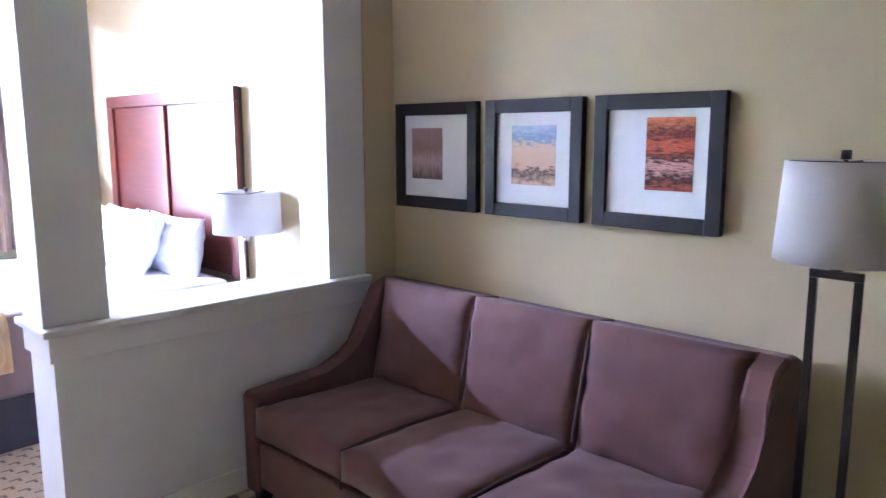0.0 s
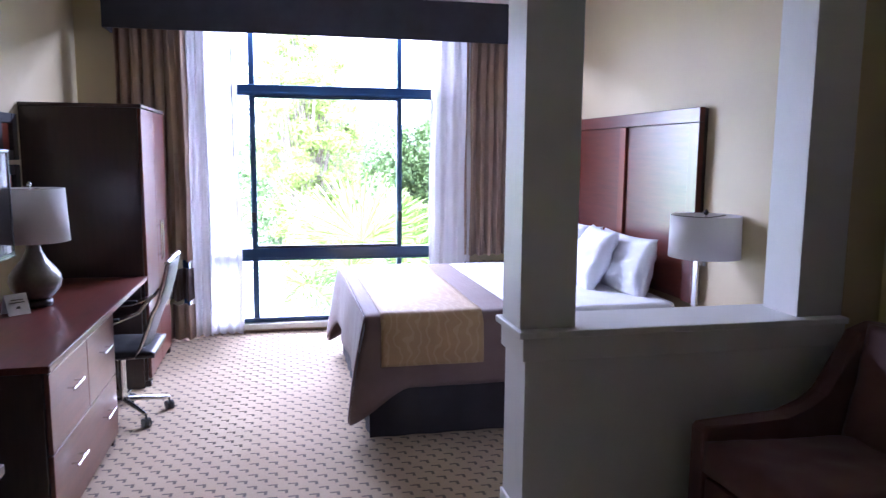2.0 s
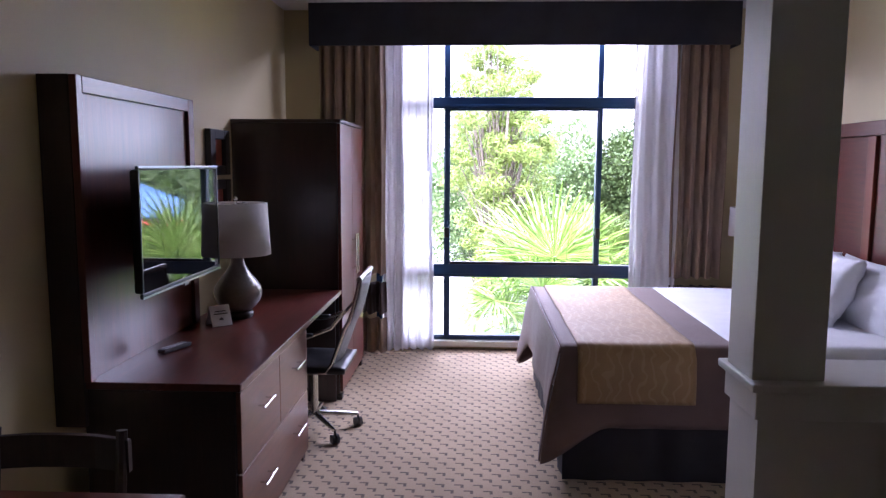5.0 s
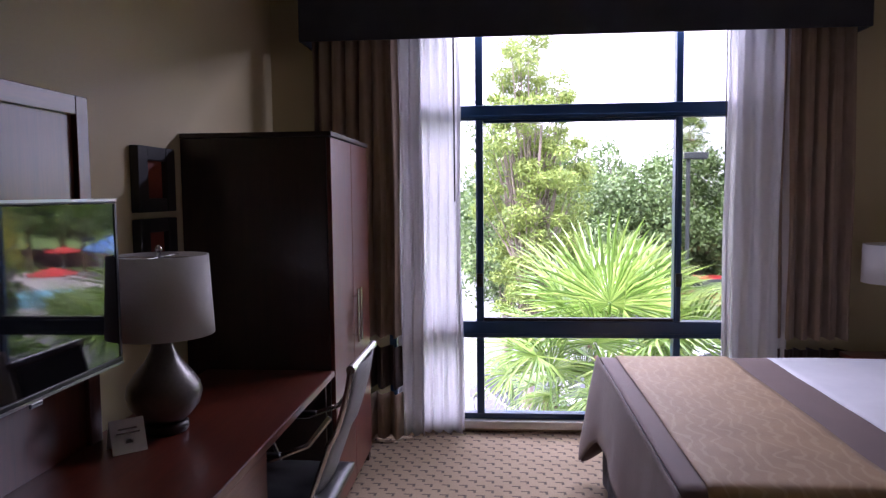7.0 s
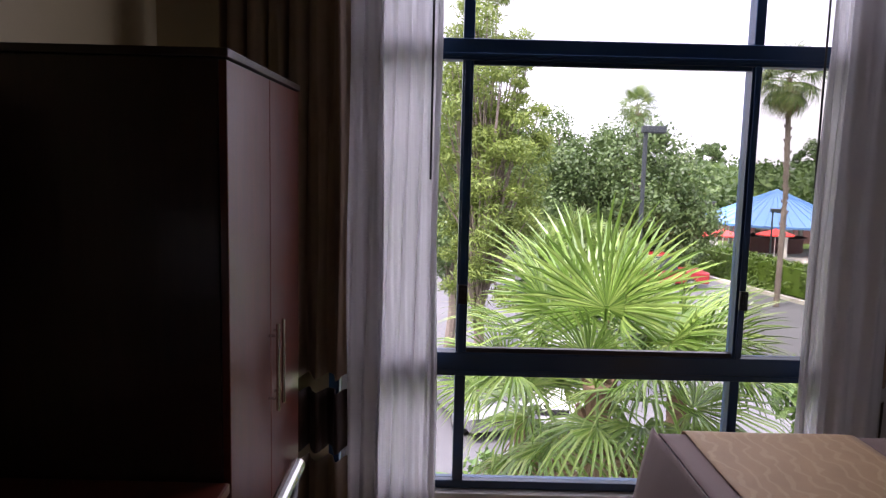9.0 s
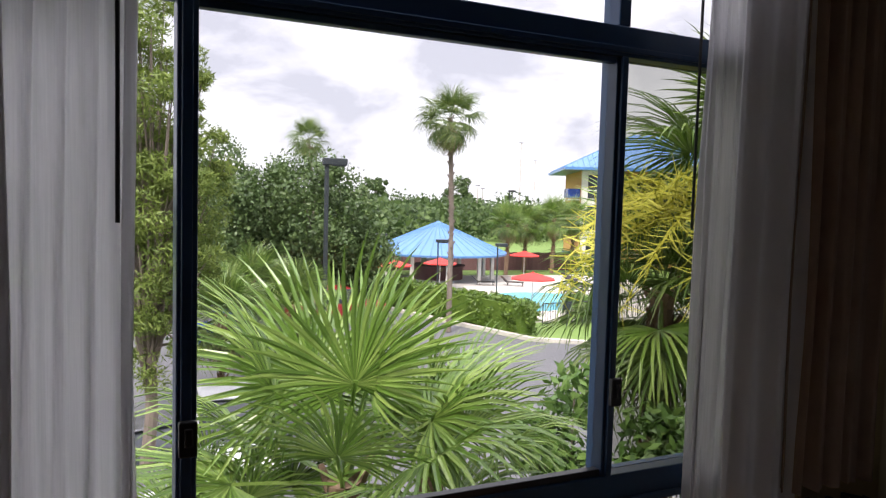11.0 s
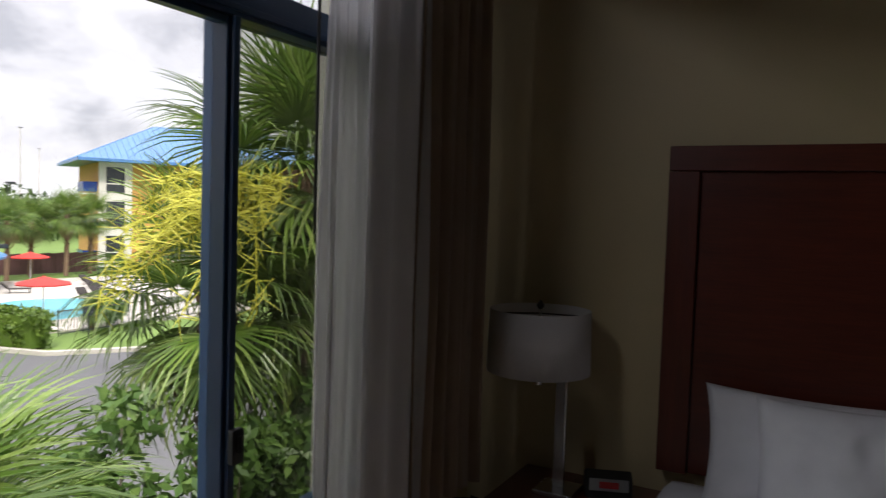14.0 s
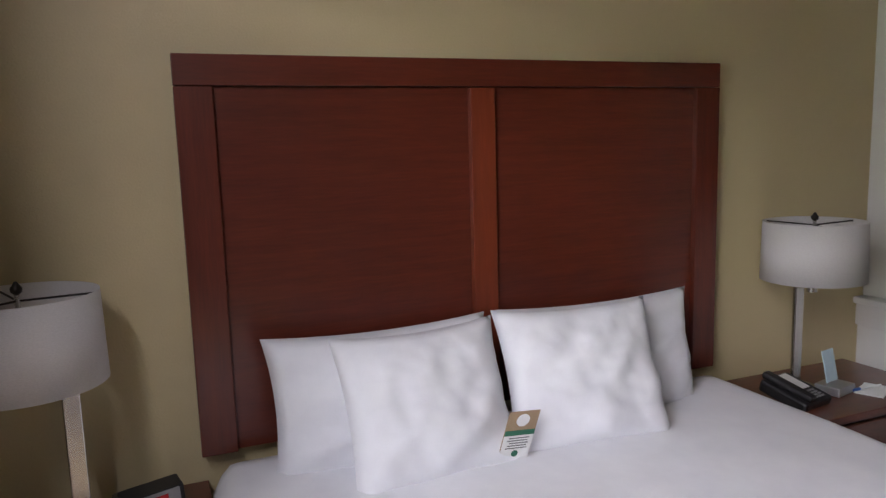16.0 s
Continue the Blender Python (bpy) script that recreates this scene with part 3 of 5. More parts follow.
part("post", box(2.165, 2.60, 0.910, XH - 0.002, 2.84, ZC, 0.003), "trim", hw)

# ---- curtains ----
val = thing("valance", (0.3, 6.35, 2.6), "dark navy cloth-covered valance above the window", "valance")
part("front_board", box(-1.45, 6.185, 2.592, 2.02, 6.205, ZC - 0.004, 0.004), "valance", val)
part("side_board", box(-1.45, 6.206, 2.592, -1.43, YW - 0.003, ZC - 0.004, 0.004), "valance", val)
part("side_board", box(2.0, 6.206, 2.592, 2.02, YW - 0.003, ZC - 0.004, 0.004), "valance", val)
part("top_board", box(-1.429, 6.206, 2.87, 1.999, YW - 0.003, 2.89), "valance", val)


def curtain(x0, x1, y, z0, z1, folds, depth, seed, flare=0.0):
    rnd = random.Random(seed)
    ph = [rnd.uniform(-0.5, 0.5) for _ in range(40)]

    def place(u, v):
        z = z1 + (z0 - z1) * v
        k = u * folds
        c = math.sin(math.tau * k + ph[int(k) % 40] * 1.1)
        s = c * (0.75 + 0.35 * ph[(int(k) + 7) % 40]) + 0.25 * math.sin(math.tau * k * 2.1 + seed)
        x = x0 + (x1 - x0) * u + flare * (u - 0.5) * v + 0.006 * math.sin(9 * v + 6 * k)
        return (x, y + depth * s * (0.7 + 0.35 * v) + 0.01 * wobble(u * 6, v * 3, seed, 1.0), z + 0.006 * math.sin(math.tau * k))
    return sheet(int(folds * 14), 16, place)


for nm, x0, x1, folds, seed in (("drape", -1.39, -0.84, 6.2, 3), ("drape", 1.55, 1.97, 5, 9)):
    d = thing(nm, ((x0 + x1) / 2, 6.29, 0.02), "taupe drape with dark brown band near the hem", "curtain", "drapes at the window")
    for pn, z0, z1, mt in (("upper_cloth", 0.63, 2.72, "drape"), ("band", 0.318, 0.63, "drape_band"), ("hem_cloth", 0.02, 0.318, "drape")):
        p = part(pn, bmesh.new(), mt, d)
        bm = curtain(x0, x1, 6.285, 0.02, 2.72, folds, 0.052, seed)
        drop = [v for v in bm.verts if not z0 - 0.085 <= v.co.z <= z1 + 0.085]
        bmesh.ops.delete(bm, geom=drop, context='VERTS')
        for side, plane in ((1, z1), (-1, z0)):
            bmesh.ops.bisect_plane(bm, geom=bm.verts[:] + bm.edges[:] + bm.faces[:], plane_co=(0, 0, plane), plane_no=(0, 0, side), clear_outer=True)
        old = p.data
        p.data = finish(pn, bm, mt, True)
        bpy.data.meshes.remove(old)
        thicken(p, 0.004)
    lx0, lx1 = (-0.87, -0.69) if seed == 3 else (1.27, 1.60)
    lin = part("lining", curtain(lx0, lx1, 6.325 if seed == 3 else 6.29, 0.03, 2.72, 2.6, 0.03, 21), "lining", d, "pale grey lining", True)
    thicken(lin, 0.004)
for x0, x1, folds, seed in ((-0.78, -0.46, 5.3, 4), (1.26, 1.62, 6, 6)):
    s = thing("sheer_curtain", ((x0 + x1) / 2, 6.42, 0.02), "thin white sheer curtain gathered beside the window", "sheer curtain", "sheers at the window")
    c = part("cloth", curtain(x0, x1, 6.415, 0.02, 2.72, folds, 0.022, seed, 0.05), "sheer", s, smooth=True)
    thicken(c, 0.001)
    xe = x1 if seed == 4 else x0
    part("hem", curtain(xe - 0.012, xe + 0.012, 6.395, 0.02, 2.72, 1, 0.004, seed + 1), "lining", s, smooth=True)
for x, y in ((-0.485, 6.365), (1.26, 6.455)):
    wnd = thing("curtain_wand", (x, y, 1.58), "thin dark curtain pull wand hanging from the valance", "curtain wand", "curtain wands")
    part("rod", rod((x, y, 1.575), (x, y, 2.86), 0.005), "black", wnd)

# ---- desk side ----
ward = thing("wardrobe", (-1.36, 5.49, 0), "tall dark cherry wood wardrobe with bar handles", "wardrobe")
part("side_panel", box(XL + 0.004, 5.03, 0.04, -1.012, 5.052, 1.905, 0.002), "wood_dark", ward)
part("side_panel", box(XL + 0.004, 5.938, 0.04, -1.012, 5.96, 1.905, 0.002), "wood_dark", ward)
part("top_panel", box(XL + 0.004, 5.022, 1.907, -0.982, 5.968, 1.93, 0.003), "wood_dark", ward)
part("carcass", box(XL + 0.006, 5.054, 0.05, -1.02, 5.936, 1.903), "wood_dark", ward)
part("plinth", box(XL + 0.02, 5.04, 0, -1.04, 5.95, 0.038), "wood_dark", ward)
for y0, y1, hy in ((5.032, 5.494, 5.455), (5.498, 5.958, 5.535)):
    dr = part("door", box(-1.01, y0, 0.06, -0.988, y1, 1.902, 0.003), "wood_z", ward)
    hd = part("handle", rod((-0.955, hy, 0.83), (-0.955, hy, 1.12), 0.006), "chrome", dr)
    for z in (0.87, 1.08):
        part("standoff", rod((-0.987, hy, z), (-0.956, hy, z), 0.005), "chrome", dr)
for y in (5.06, 5.93):
    part("foot", box(-1.05, y - 0.03, 0.0, -0.995, y + 0.03, 0.036, 0.004), "wood_dark", ward)

DX = -1.0
dresser = thing("dresser", (-1.33, 3.4, 0), "cherry wood dresser with two upper and one wide drawer", "dresser")
part("side_panel", box(-1.62, 2.87, 0.03, DX - 0.022, 2.895, 0.747, 0.002), "wood_dark", dresser)
part("side_panel", box(-1.62, 4.005, 0.03, DX - 0.022, 4.03, 0.747, 0.002), "wood_dark", dresser)
part("carcass", box(-1.618, 2.896, 0.06, DX - 0.03, 4.004, 0.745), "wood_dark", dresser)
for y0, y1, z0, z1, hs in ((2.885, 3.46, 0.405, 0.738, (3.17,)), (3.466, 4.02, 0.405, 0.738, (3.74,)), (2.885, 4.02, 0.06, 0.398, (3.17, 3.74))):
    dw = part("drawer", box(DX - 0.02, y0, z0, DX, y1, z1, 0.003), "wood_front", dresser)
    zc = z0 + (z1 - z0) * 0.62
    for hy in hs:
        hb = rod((DX + 0.035, hy - 0.085, zc), (DX + 0.035, hy + 0.085, zc), 0.0055)
        for k in (-0.055, 0.055):
            rod((DX + 0.001, hy + k, zc), (DX + 0.035, hy + k, zc), 0.0045, bm=hb)
        part("handle", hb, "chrome", dw, "brushed metal bar handle")
for y in (2.9, 4.0):
    part("foot", box(DX - 0.07, y - 0.025, 0, DX - 0.02, y + 0.025, 0.058, 0.004), "wood_dark", dresser)
    part("foot", box(-1.6, y - 0.025, 0, -1.55, y + 0.025, 0.058, 0.004), "wood_dark", dresser)
desk = thing("desk", (-1.33, 4.5, 0), "long cherry wood worktop over dresser and kneehole", "desk")
part("worktop", box(-1.625, 2.862, 0.75, DX + 0.008, 5.018, 0.78, 0.003), "wood_y", desk)
part("edge_band", box(DX + 0.009, 2.864, 0.752, DX + 0.0115, 5.016, 0.778), "wood_front", desk)
part("modesty_panel", box(-1.62, 4.034, 0.25, -1.6, 5.015, 0.748), "wood_dark", desk)
part("end_panel", box(-1.599, 4.99, 0, DX - 0.03, 5.015, 0.748, 0.002), "wood_dark", desk)

tvp = thing("tv_panel", (-1.68, 3.43, 0.78), "framed cherry wood panel behind the television", "wall panel")
PX0, PX1 = XL + 0.004, -1.575
part("backing", box(PX0, 2.845, 0.6, PX1 - 0.03, 3.99, 1.965, 0.002), "wood_dark", tvp)
part("field", box(PX1 - 0.029, 2.89, 0.782, PX1 - 0.018, 3.92, 1.9), "wood_z", tvp)
part("stile", box(PX1 - 0.029, 2.846, 0.782, PX1, 2.89, 1.964, 0.003), "wood_z", tvp)
part("stile", box(PX1 - 0.029, 3.92, 0.782, PX1, 3.989, 1.964, 0.003), "wood_z", tvp)
part("rail", box(PX1 - 0.029, 2.891, 1.9, PX1, 3.919, 1.964, 0.003), "wood_y", tvp)

tv = thing("television", (-1.42, 3.37, 1.1), "flat television with glossy dark screen and silver rim", "television")
TX = -1.4
part("back_shell", box(TX - 0.05, 2.97, 1.11, TX - 0.012, 3.80, 1.61, 0.012), "black", tv)
part("screen", box(TX - 0.010, 2.962, 1.118, TX - 0.003, 3.81, 1.608), "screen", tv, "glossy dark glass screen")
rim = box(TX - 0.013, 2.945, 1.095, TX, 3.828, 1.117, 0.003)
box(TX - 0.013, 2.945, 1.609, TX, 3.828, 1.623, 0.003, rim)
box(TX - 0.013, 2.945, 1.118, TX, 2.961, 1.608, 0.003, rim)
box(TX - 0.013, 3.811, 1.118, TX, 3.828, 1.608, 0.003, rim)
part("bezel", rim, "black", tv)
part("trim_edge", box(TX - 0.001, 2.947, 1.616, TX + 0.002, 3.826, 1.624), "silver", tv)
part("trim_edge", box(TX - 0.001, 2.947, 1.094, TX + 0.002, 3.826, 1.102), "silver", tv)
part("emblem", box(TX - 0.006, 3.36, 1.08, TX + 0.002, 3.41, 1.094, 0.003), "silver", tv)
part("wall_arm", box(PX1 - 0.017, 3.30, 1.25, TX - 0.051, 3.46, 1.45, 0.01), "black", tv)

# lamp on the desk
LX, LY = -1.40, 4.10
dl = thing("table_lamp", (LX, LY, 0.78), "gourd-shaped pewter table lamp with white drum shade", "table lamp")
part("foot_ring", lathe([(0.075, 0.781), (0.082, 0.79), (0.082, 0.812), (0.07, 0.82)], LX, LY), "bronze", dl, smooth=True)
part("base", lathe([(0.068, 0.822), (0.095, 0.845), (0.122, 0.88), (0.132, 0.92), (0.126, 0.955), (0.10, 0.995), (0.066, 1.035), (0.042, 1.08), (0.03, 1.13), (0.026, 1.17)], LX, LY, 40), "gourd", dl, smooth=True)
part("neck", rod((LX, LY, 1.171), (LX, LY, 1.43), 0.008), "chrome", dl)
sh = part("shade", lathe([(0.182, 1.135), (0.168, 1.42)], LX, LY, 48, close=False), "shade", dl, "white linen drum shade", True)
thicken(sh, 0.004)
spider = rod((LX - 0.165, LY, 1.412), (LX + 0.165, LY, 1.412), 0.003)
rod((LX, LY - 0.165, 1.412), (LX, LY + 0.165, 1.412), 0.003, bm=spider)
part("spider", spider, "chrome", dl)
part("finial", lathe([(0.005, 1.431), (0.012, 1.438), (0.012, 1.446), (0.004, 1.456)], LX, LY, 16), "chrome", dl, smooth=True)

tc = thing("tent_card", (-1.45, 3.9, 0.781), "small white folded card with printed lines on the desk", "card")
tm = pose(-1.44, 3.9, 0.781, 0, 0, 42)
bm = prism([(-0.045, 0), (-0.042, 0), (0, 0.098), (0.042, 0), (0.045, 0), (0, 0.105)], 'x', -0.055, 0.055)
bmesh.ops.transform(bm, matrix=tm, verts=bm.verts)
part("card", bm, "white_card", tc)
for k, (w, z) in enumerate(((0.03, 0.075), (0.038, 0.062))):
    bm = box(-w, -0.0012, -0.0025, w, 0.0012, 0.0025, turn=tm @ Matrix.Translation((0, -0.045 * (1 - z / 0.105) - 0.0022, z)))
    part("print_line", bm, "ink", tc)
bm = rod((0, -0.001, 0), (0, 0.001, 0), 0.011, n=16)
bmesh.ops.transform(bm, matrix=tm @ Matrix.Translation((0, -0.031, 0.033)), verts=bm.verts)
part("printed_emblem", bm, "ink", tc)

rc = thing("remote_control", (-1.46, 3.36, 0.781), "dark remote control lying on the desk", "remote control")
rt = pose(-1.46, 3.37, 0.793, 0, 0, -18)
part("case", box(-0.022, -0.09, -0.011, 0.022, 0.09, 0.009, 0.006, turn=rt), "black", rc)
for i in range(6):
    for j in (-1, 0, 1):
        part("button", box(j * 0.012 - 0.004, -0.07 + i * 0.024, 0.0092, j * 0.012 + 0.004, -0.058 + i * 0.024, 0.012, 0.001, turn=rt, seg=1), "silver", rc)

for zc in (1.703, 1.39):
    wp = thing("wall_picture", (XL, 4.71, zc - 0.14), "small dark-framed rust abstract picture on the wall", "picture", "pictures beside the wardrobe")
    y0, y1, z0, z1, x0 = 4.54, 4.885, zc - 0.142, zc + 0.142, XL + 0.003
    fr = box(x0, y0, z0, x0 + 0.04, y0 + 0.085, z1, 0.004)
    box(x0, y1 - 0.085, z0, x0 + 0.04, y1, z1, 0.004, fr)
    box(x0, y0 + 0.086, z0, x0 + 0.038, y1 - 0.086, z0 + 0.06, 0.004, fr)
    box(x0, y0 + 0.086, z1 - 0.06, x0 + 0.038, y1 - 0.086, z1, 0.004, fr)
    part("picture_frame", fr, "frame_dark", wp)
    part("print", box(x0, y0 + 0.084, z0 + 0.058, x0 + 0.014, y1 - 0.084, z1 - 0.058), "art_rust", wp)

# office chair at the kneehole
oc = thing("office_chair", (-0.98, 4.45, 0), "mesh-backed office chair with chrome frame and castors", "office chair")
CX, CY = -1.06, 4.45
for k in range(5):
    a = math.radians(20 + 72 * k)
    ex, ey = CX + 0.27 * math.cos(a), CY + 0.27 * math.sin(a)
    leg = part("base_leg", tube([(CX + 0.03 * math.cos(a), CY + 0.03 * math.sin(a), 0.11), (CX + 0.15 * math.cos(a), CY + 0.15 * math.sin(a), 0.095), (ex, ey, 0.078)], 0.017, taper=0.7), "chrome", oc)
    cs = rod((ex - 0.018, ey - 0.012, 0.028), (ex - 0.006, ey - 0.004, 0.028), 0.028, n=16)
    rod((ex + 0.006, ey + 0.004, 0.028), (ex + 0.018, ey + 0.012, 0.028), 0.028, n=16, bm=cs)
    rod((ex, ey, 0.03), (ex, ey, 0.077), 0.006, bm=cs)
    part("castor", cs, "black", leg)
part("gas_lift", rod((CX, CY, 0.1), (CX, CY, 0.40), 0.025, n=16), "chrome", oc)
part("seat", cushion(0.46, 0.47, 0.06, pose(CX, CY, 0.44), 0.5, 2), "black", oc, smooth=True)
back = [(0.16 + 0.02 * t + 0.10 * math.sin(t * 2.2 - 0.2) * (0.3 if t < 0.5 else 0.45) + 0.10 * t, 0.48 + 0.5 * t) for t in [i / 12 for i in range(13)]]
bk = part("backrest", sheet(12, 8, lambda u, v: (CX + back[round(u * 12)][0] + 0.03 * (1 - (2 * v - 1) ** 2), CY - 0.215 + 0.43 * v, back[round(u * 12)][1])), "mesh", oc, "grey mesh back", True)
thicken(bk, 0.008)
for s in (-1, 1):
    part("side_rail", tube([(CX - 0.12, CY + s * 0.225, 0.42), (CX + 0.12, CY + s * 0.225, 0.43)] + [(CX + x, CY + s * 0.225, z) for x, z in back], 0.011), "chrome", oc)
    arm = part("armrest", tube([(CX + 0.24, CY + s * 0.235, 0.80), (CX + 0.16, CY + s * 0.26, 0.70), (CX + 0.02, CY + s * 0.265, 0.645), (CX - 0.12, CY + s * 0.26, 0.64), (CX - 0.15, CY + s * 0.245, 0.56), (CX - 0.10, CY + s * 0.23, 0.45)], 0.011), "chrome", oc)
    part("arm_pad", box(CX - 0.12, CY + s * 0.265 - 0.02, 0.655, CX + 0.06, CY + s * 0.265 + 0.02, 0.672, 0.008), "black", arm)
part("top_bar", rod((CX + back[-1][0], CY - 0.235, back[-1][1]), (CX + back[-1][0], CY + 0.235, back[-1][1]), 0.017, n=14), "chrome", oc)
part("lower_bar", rod((CX + back[0][0], CY - 0.225, back[0][1]), (CX + back[0][0], CY + 0.225, back[0][1]), 0.012), "chrome", oc)
part("seat_bracket", box(CX - 0.12, CY - 0.09, 0.395, CX + 0.12, CY + 0.09, 0.412, 0.004), "black", oc)

# table with a chair behind it
dt = thing("dining_table", (-1.28, 1.55, 0), "small square cherry wood dining table", "dining table")
part("tabletop", box(-1.70, 1.12, 0.718, -0.862, 1.985, 0.75, 0.003), "wood_x", dt)
part("edge_band", box(-0.861, 1.122, 0.72, -0.858, 1.983, 0.748), "wood_front", dt)
part("pedestal", box(-1.34, 1.49, 0.03, -1.22, 1.61, 0.716, 0.006), "wood_dark", dt)
part("foot_plate", box(-1.55, 1.28, 0, -1.01, 1.82, 0.028, 0.006), "wood_dark", dt)

dc = thing("dining_chair", (-1.39, 2.15, 0), "dark wooden dining chair with a curved top rail", "dining chair")
for x in (-1.60, -1.19):
    part("back_post", tube([(x, 2.27, 0), (x, 2.26, 0.42), (x, 2.31, 0.80)], 0.018, 8), "wood_dark", dc)
    part("front_leg", box(x - 0.017, 1.86, 0, x + 0.017, 1.894, 0.42, 0.003), "wood_dark", dc)
part("seat", cushion(0.43, 0.43, 0.05, pose(-1.395, 2.06, 0.447), 0.4, 8), "black", dc, smooth=True)
rail = prism([(-1.625, 2.295), (-1.50, 2.325), (-1.395, 2.332), (-1.29, 2.325), (-1.165, 2.295), (-1.165, 2.317), (-1.29, 2.347), (-1.395, 2.354), (-1.50, 2.347), (-1.625, 2.317)], 'z', 0.665, 0.772, 0.004)
part("top_rail", rail, "wood_dark", dc)
part("lower_rail", box(-1.585, 2.272, 0.55, -1.205, 2.288, 0.60, 0.003), "wood_dark", dc)

bag = thing("black_bag", (-1.1, 1.62, 0.751), "black soft camera bag with a buckled strap", "bag")
part("bag_body", cushion(0.34, 0.22, 0.075, pose(-1.12, 1.60, 0.789, 0, 0, 12), 0.35, 6), "black", bag, smooth=True)
part("front_pocket", cushion(0.12, 0.1, 0.03, pose(-1.01, 1.62, 0.838, 0, 0, 12), 0.4, 7), "skirt", bag, smooth=True)
part("buckle", box(-0.05, -0.022, -0.006, 0.05, 0.022, 0.012, 0.005, turn=pose(-1.13, 1.62, 0.842, 8, 0, 14)), "silver", bag, "shiny buckle")
part("strap", tube([(-1.28, 1.55, 0.80), (-1.2, 1.6, 0.85), (-1.12, 1.63, 0.862), (-1.04, 1.66, 0.845), (-0.96, 1.66, 0.775)], 0.012), "black", bag)
kc = thing("key_card", (-1.03, 1.83, 0.751), "blue card lying on the dining table", "card")
part("card", box(-0.043, -0.027, 0, 0.043, 0.027, 0.002, turn=pose(-1.035, 1.83, 0.7515, 0, 0, 8)), "blue_card", kc)

# ---- bed ----
BX0, BX1, BY0, BY1, BZ = 0.37, 2.33, 3.80, 5.66, 0.70
bed = thing("bed", (1.35, 4.73, 0), "king bed with white linen, taupe coverlet and dark skirt", "bed")
part("bed_base", box(BX0 + 0.03, BY0 + 0.02, 0.02, BX1, BY1 - 0.02, 0.36, 0.01), "skirt", bed)


def pleats(u, fold=26.0, amp=0.006):
    return amp * math.sin(math.tau * fold * u)


bm = sheet(60, 6, lambda u, v: (BX0 + 0.012 + (BX1 - BX0 - 0.012) * u, BY0 + 0.008 + pleats(u, 9), 0.004 + 0.36 * v))
sheet(60, 6, lambda u, v: (BX0 + 0.012 + pleats(u, 9), BY0 + 0.008 + (BY1 - BY0 - 0.016) * u, 0.004 + 0.36 * v), bm)
sheet(40, 6, lambda u, v: (BX0 + 0.012 + (BX1 - BX0 - 0.012) * u, BY1 - 0.008 - pleats(u, 9), 0.004 + 0.36 * v), bm)
part("bed_skirt", bm, "skirt", bed, "dark pleated bed skirt", True)
part("mattress", cushion(BX1 - BX0, BY1 - BY0 - 0.01, 0.34, pose((BX0 + BX1) / 2, (BY0 + BY1) / 2, 0.525), 0.16, 4, 0.004, 22), "linen", bed, smooth=True)


def draped(x0, x1, hem, lift, seed, nx=20, corner=0.0, ridge=0.010):
    """Cloth laid across the bed that hangs down both long sides."""
    w = BY1 - BY0
    total = w + 2 * (BZ - hem)

    def place(u, v):
        x = x0 + (x1 - x0) * u
        s = v * total - (BZ - hem)
        r = 0.05
        off = lift + 0.004
        if s < 0:
            y, z = BY0 - off - 0.012 * min(1, -s * 5) + ridge * wobble(x * 5, s * 1.2, seed, 1.6), BZ + s - r * 0
        elif s > w:
            y, z = BY1 + off + 0.012 * min(1, (s - w) * 5) + ridge * wobble(x * 5, s, seed, 1.6), BZ - (s - w)
        else:
            y, z = BY0 + s, BZ + off
        e = min(s, w - s)
        if 0 <= e < r:
            z -= (r - math.sqrt(r * r - (r - e) ** 2)) * 0.8
        elif e < 0:
            z -= r * 0.8 * max(0, 1 + e * 4)
        z += 0.006 * wobble(x * 3, y * 3, seed, 1.0) if e > 0 else 0
        if corner and e < 0:
            k = max(0.0, 1 - (x - x0) / corner)
            k, f = k * k * (3 - 2 * k), -e / (BZ - hem)
            z -= 0.20 * k * f
            x -= k * (0.035 * f + 0.10 * f * (1 - 0.4 * f))
        return (x, y, z)
    return sheet(nx, 90, place)


cov = part("coverlet", draped(BX0 - 0.012, 1.29, 0.30, 0.012, 5, 34, corner=0.25), "coverlet", bed, "taupe woven coverlet", True)
thicken(cov, 0.006)
wd = BY1 - BY0 + 0.06


def foot_fall(u, v):
    y = BY0 - 0.03 + wd * u
    edge = min(u, 1 - u) * wd
    pull = max(0.0, 1 - edge / 0.30)
    pull = pull * pull * (3 - 2 * pull)
    x = BX0 - 0.016 - 0.035 * v - 0.012 * math.sin(u * 15) * v - 0.10 * pull * v * (1 - 0.4 * v)
    z = BZ + 0.012 - (BZ - 0.30) * v - 0.20 * pull * v
    return (x + 0.010 * v * wobble(y * 4, v * 2, 1.0, 1.3), y, z)


ff = part("coverlet_foot", sheet(60, 16, foot_fall), "coverlet", bed, "taupe coverlet hanging over the foot", True)
thicken(ff, 0.006)
rn = part("runner", draped(0.445, 1.04, 0.43, 0.022, 9, 22, ridge=0.006), "runner", bed, "gold patterned bed runner", True)
thicken(rn, 0.005)
tb = part("top_sheet", draped(1.25, 2.27, 0.40, 0.016, 13, 26), "linen", bed, "white turned-down top sheet", True)
thicken(tb, 0.006)

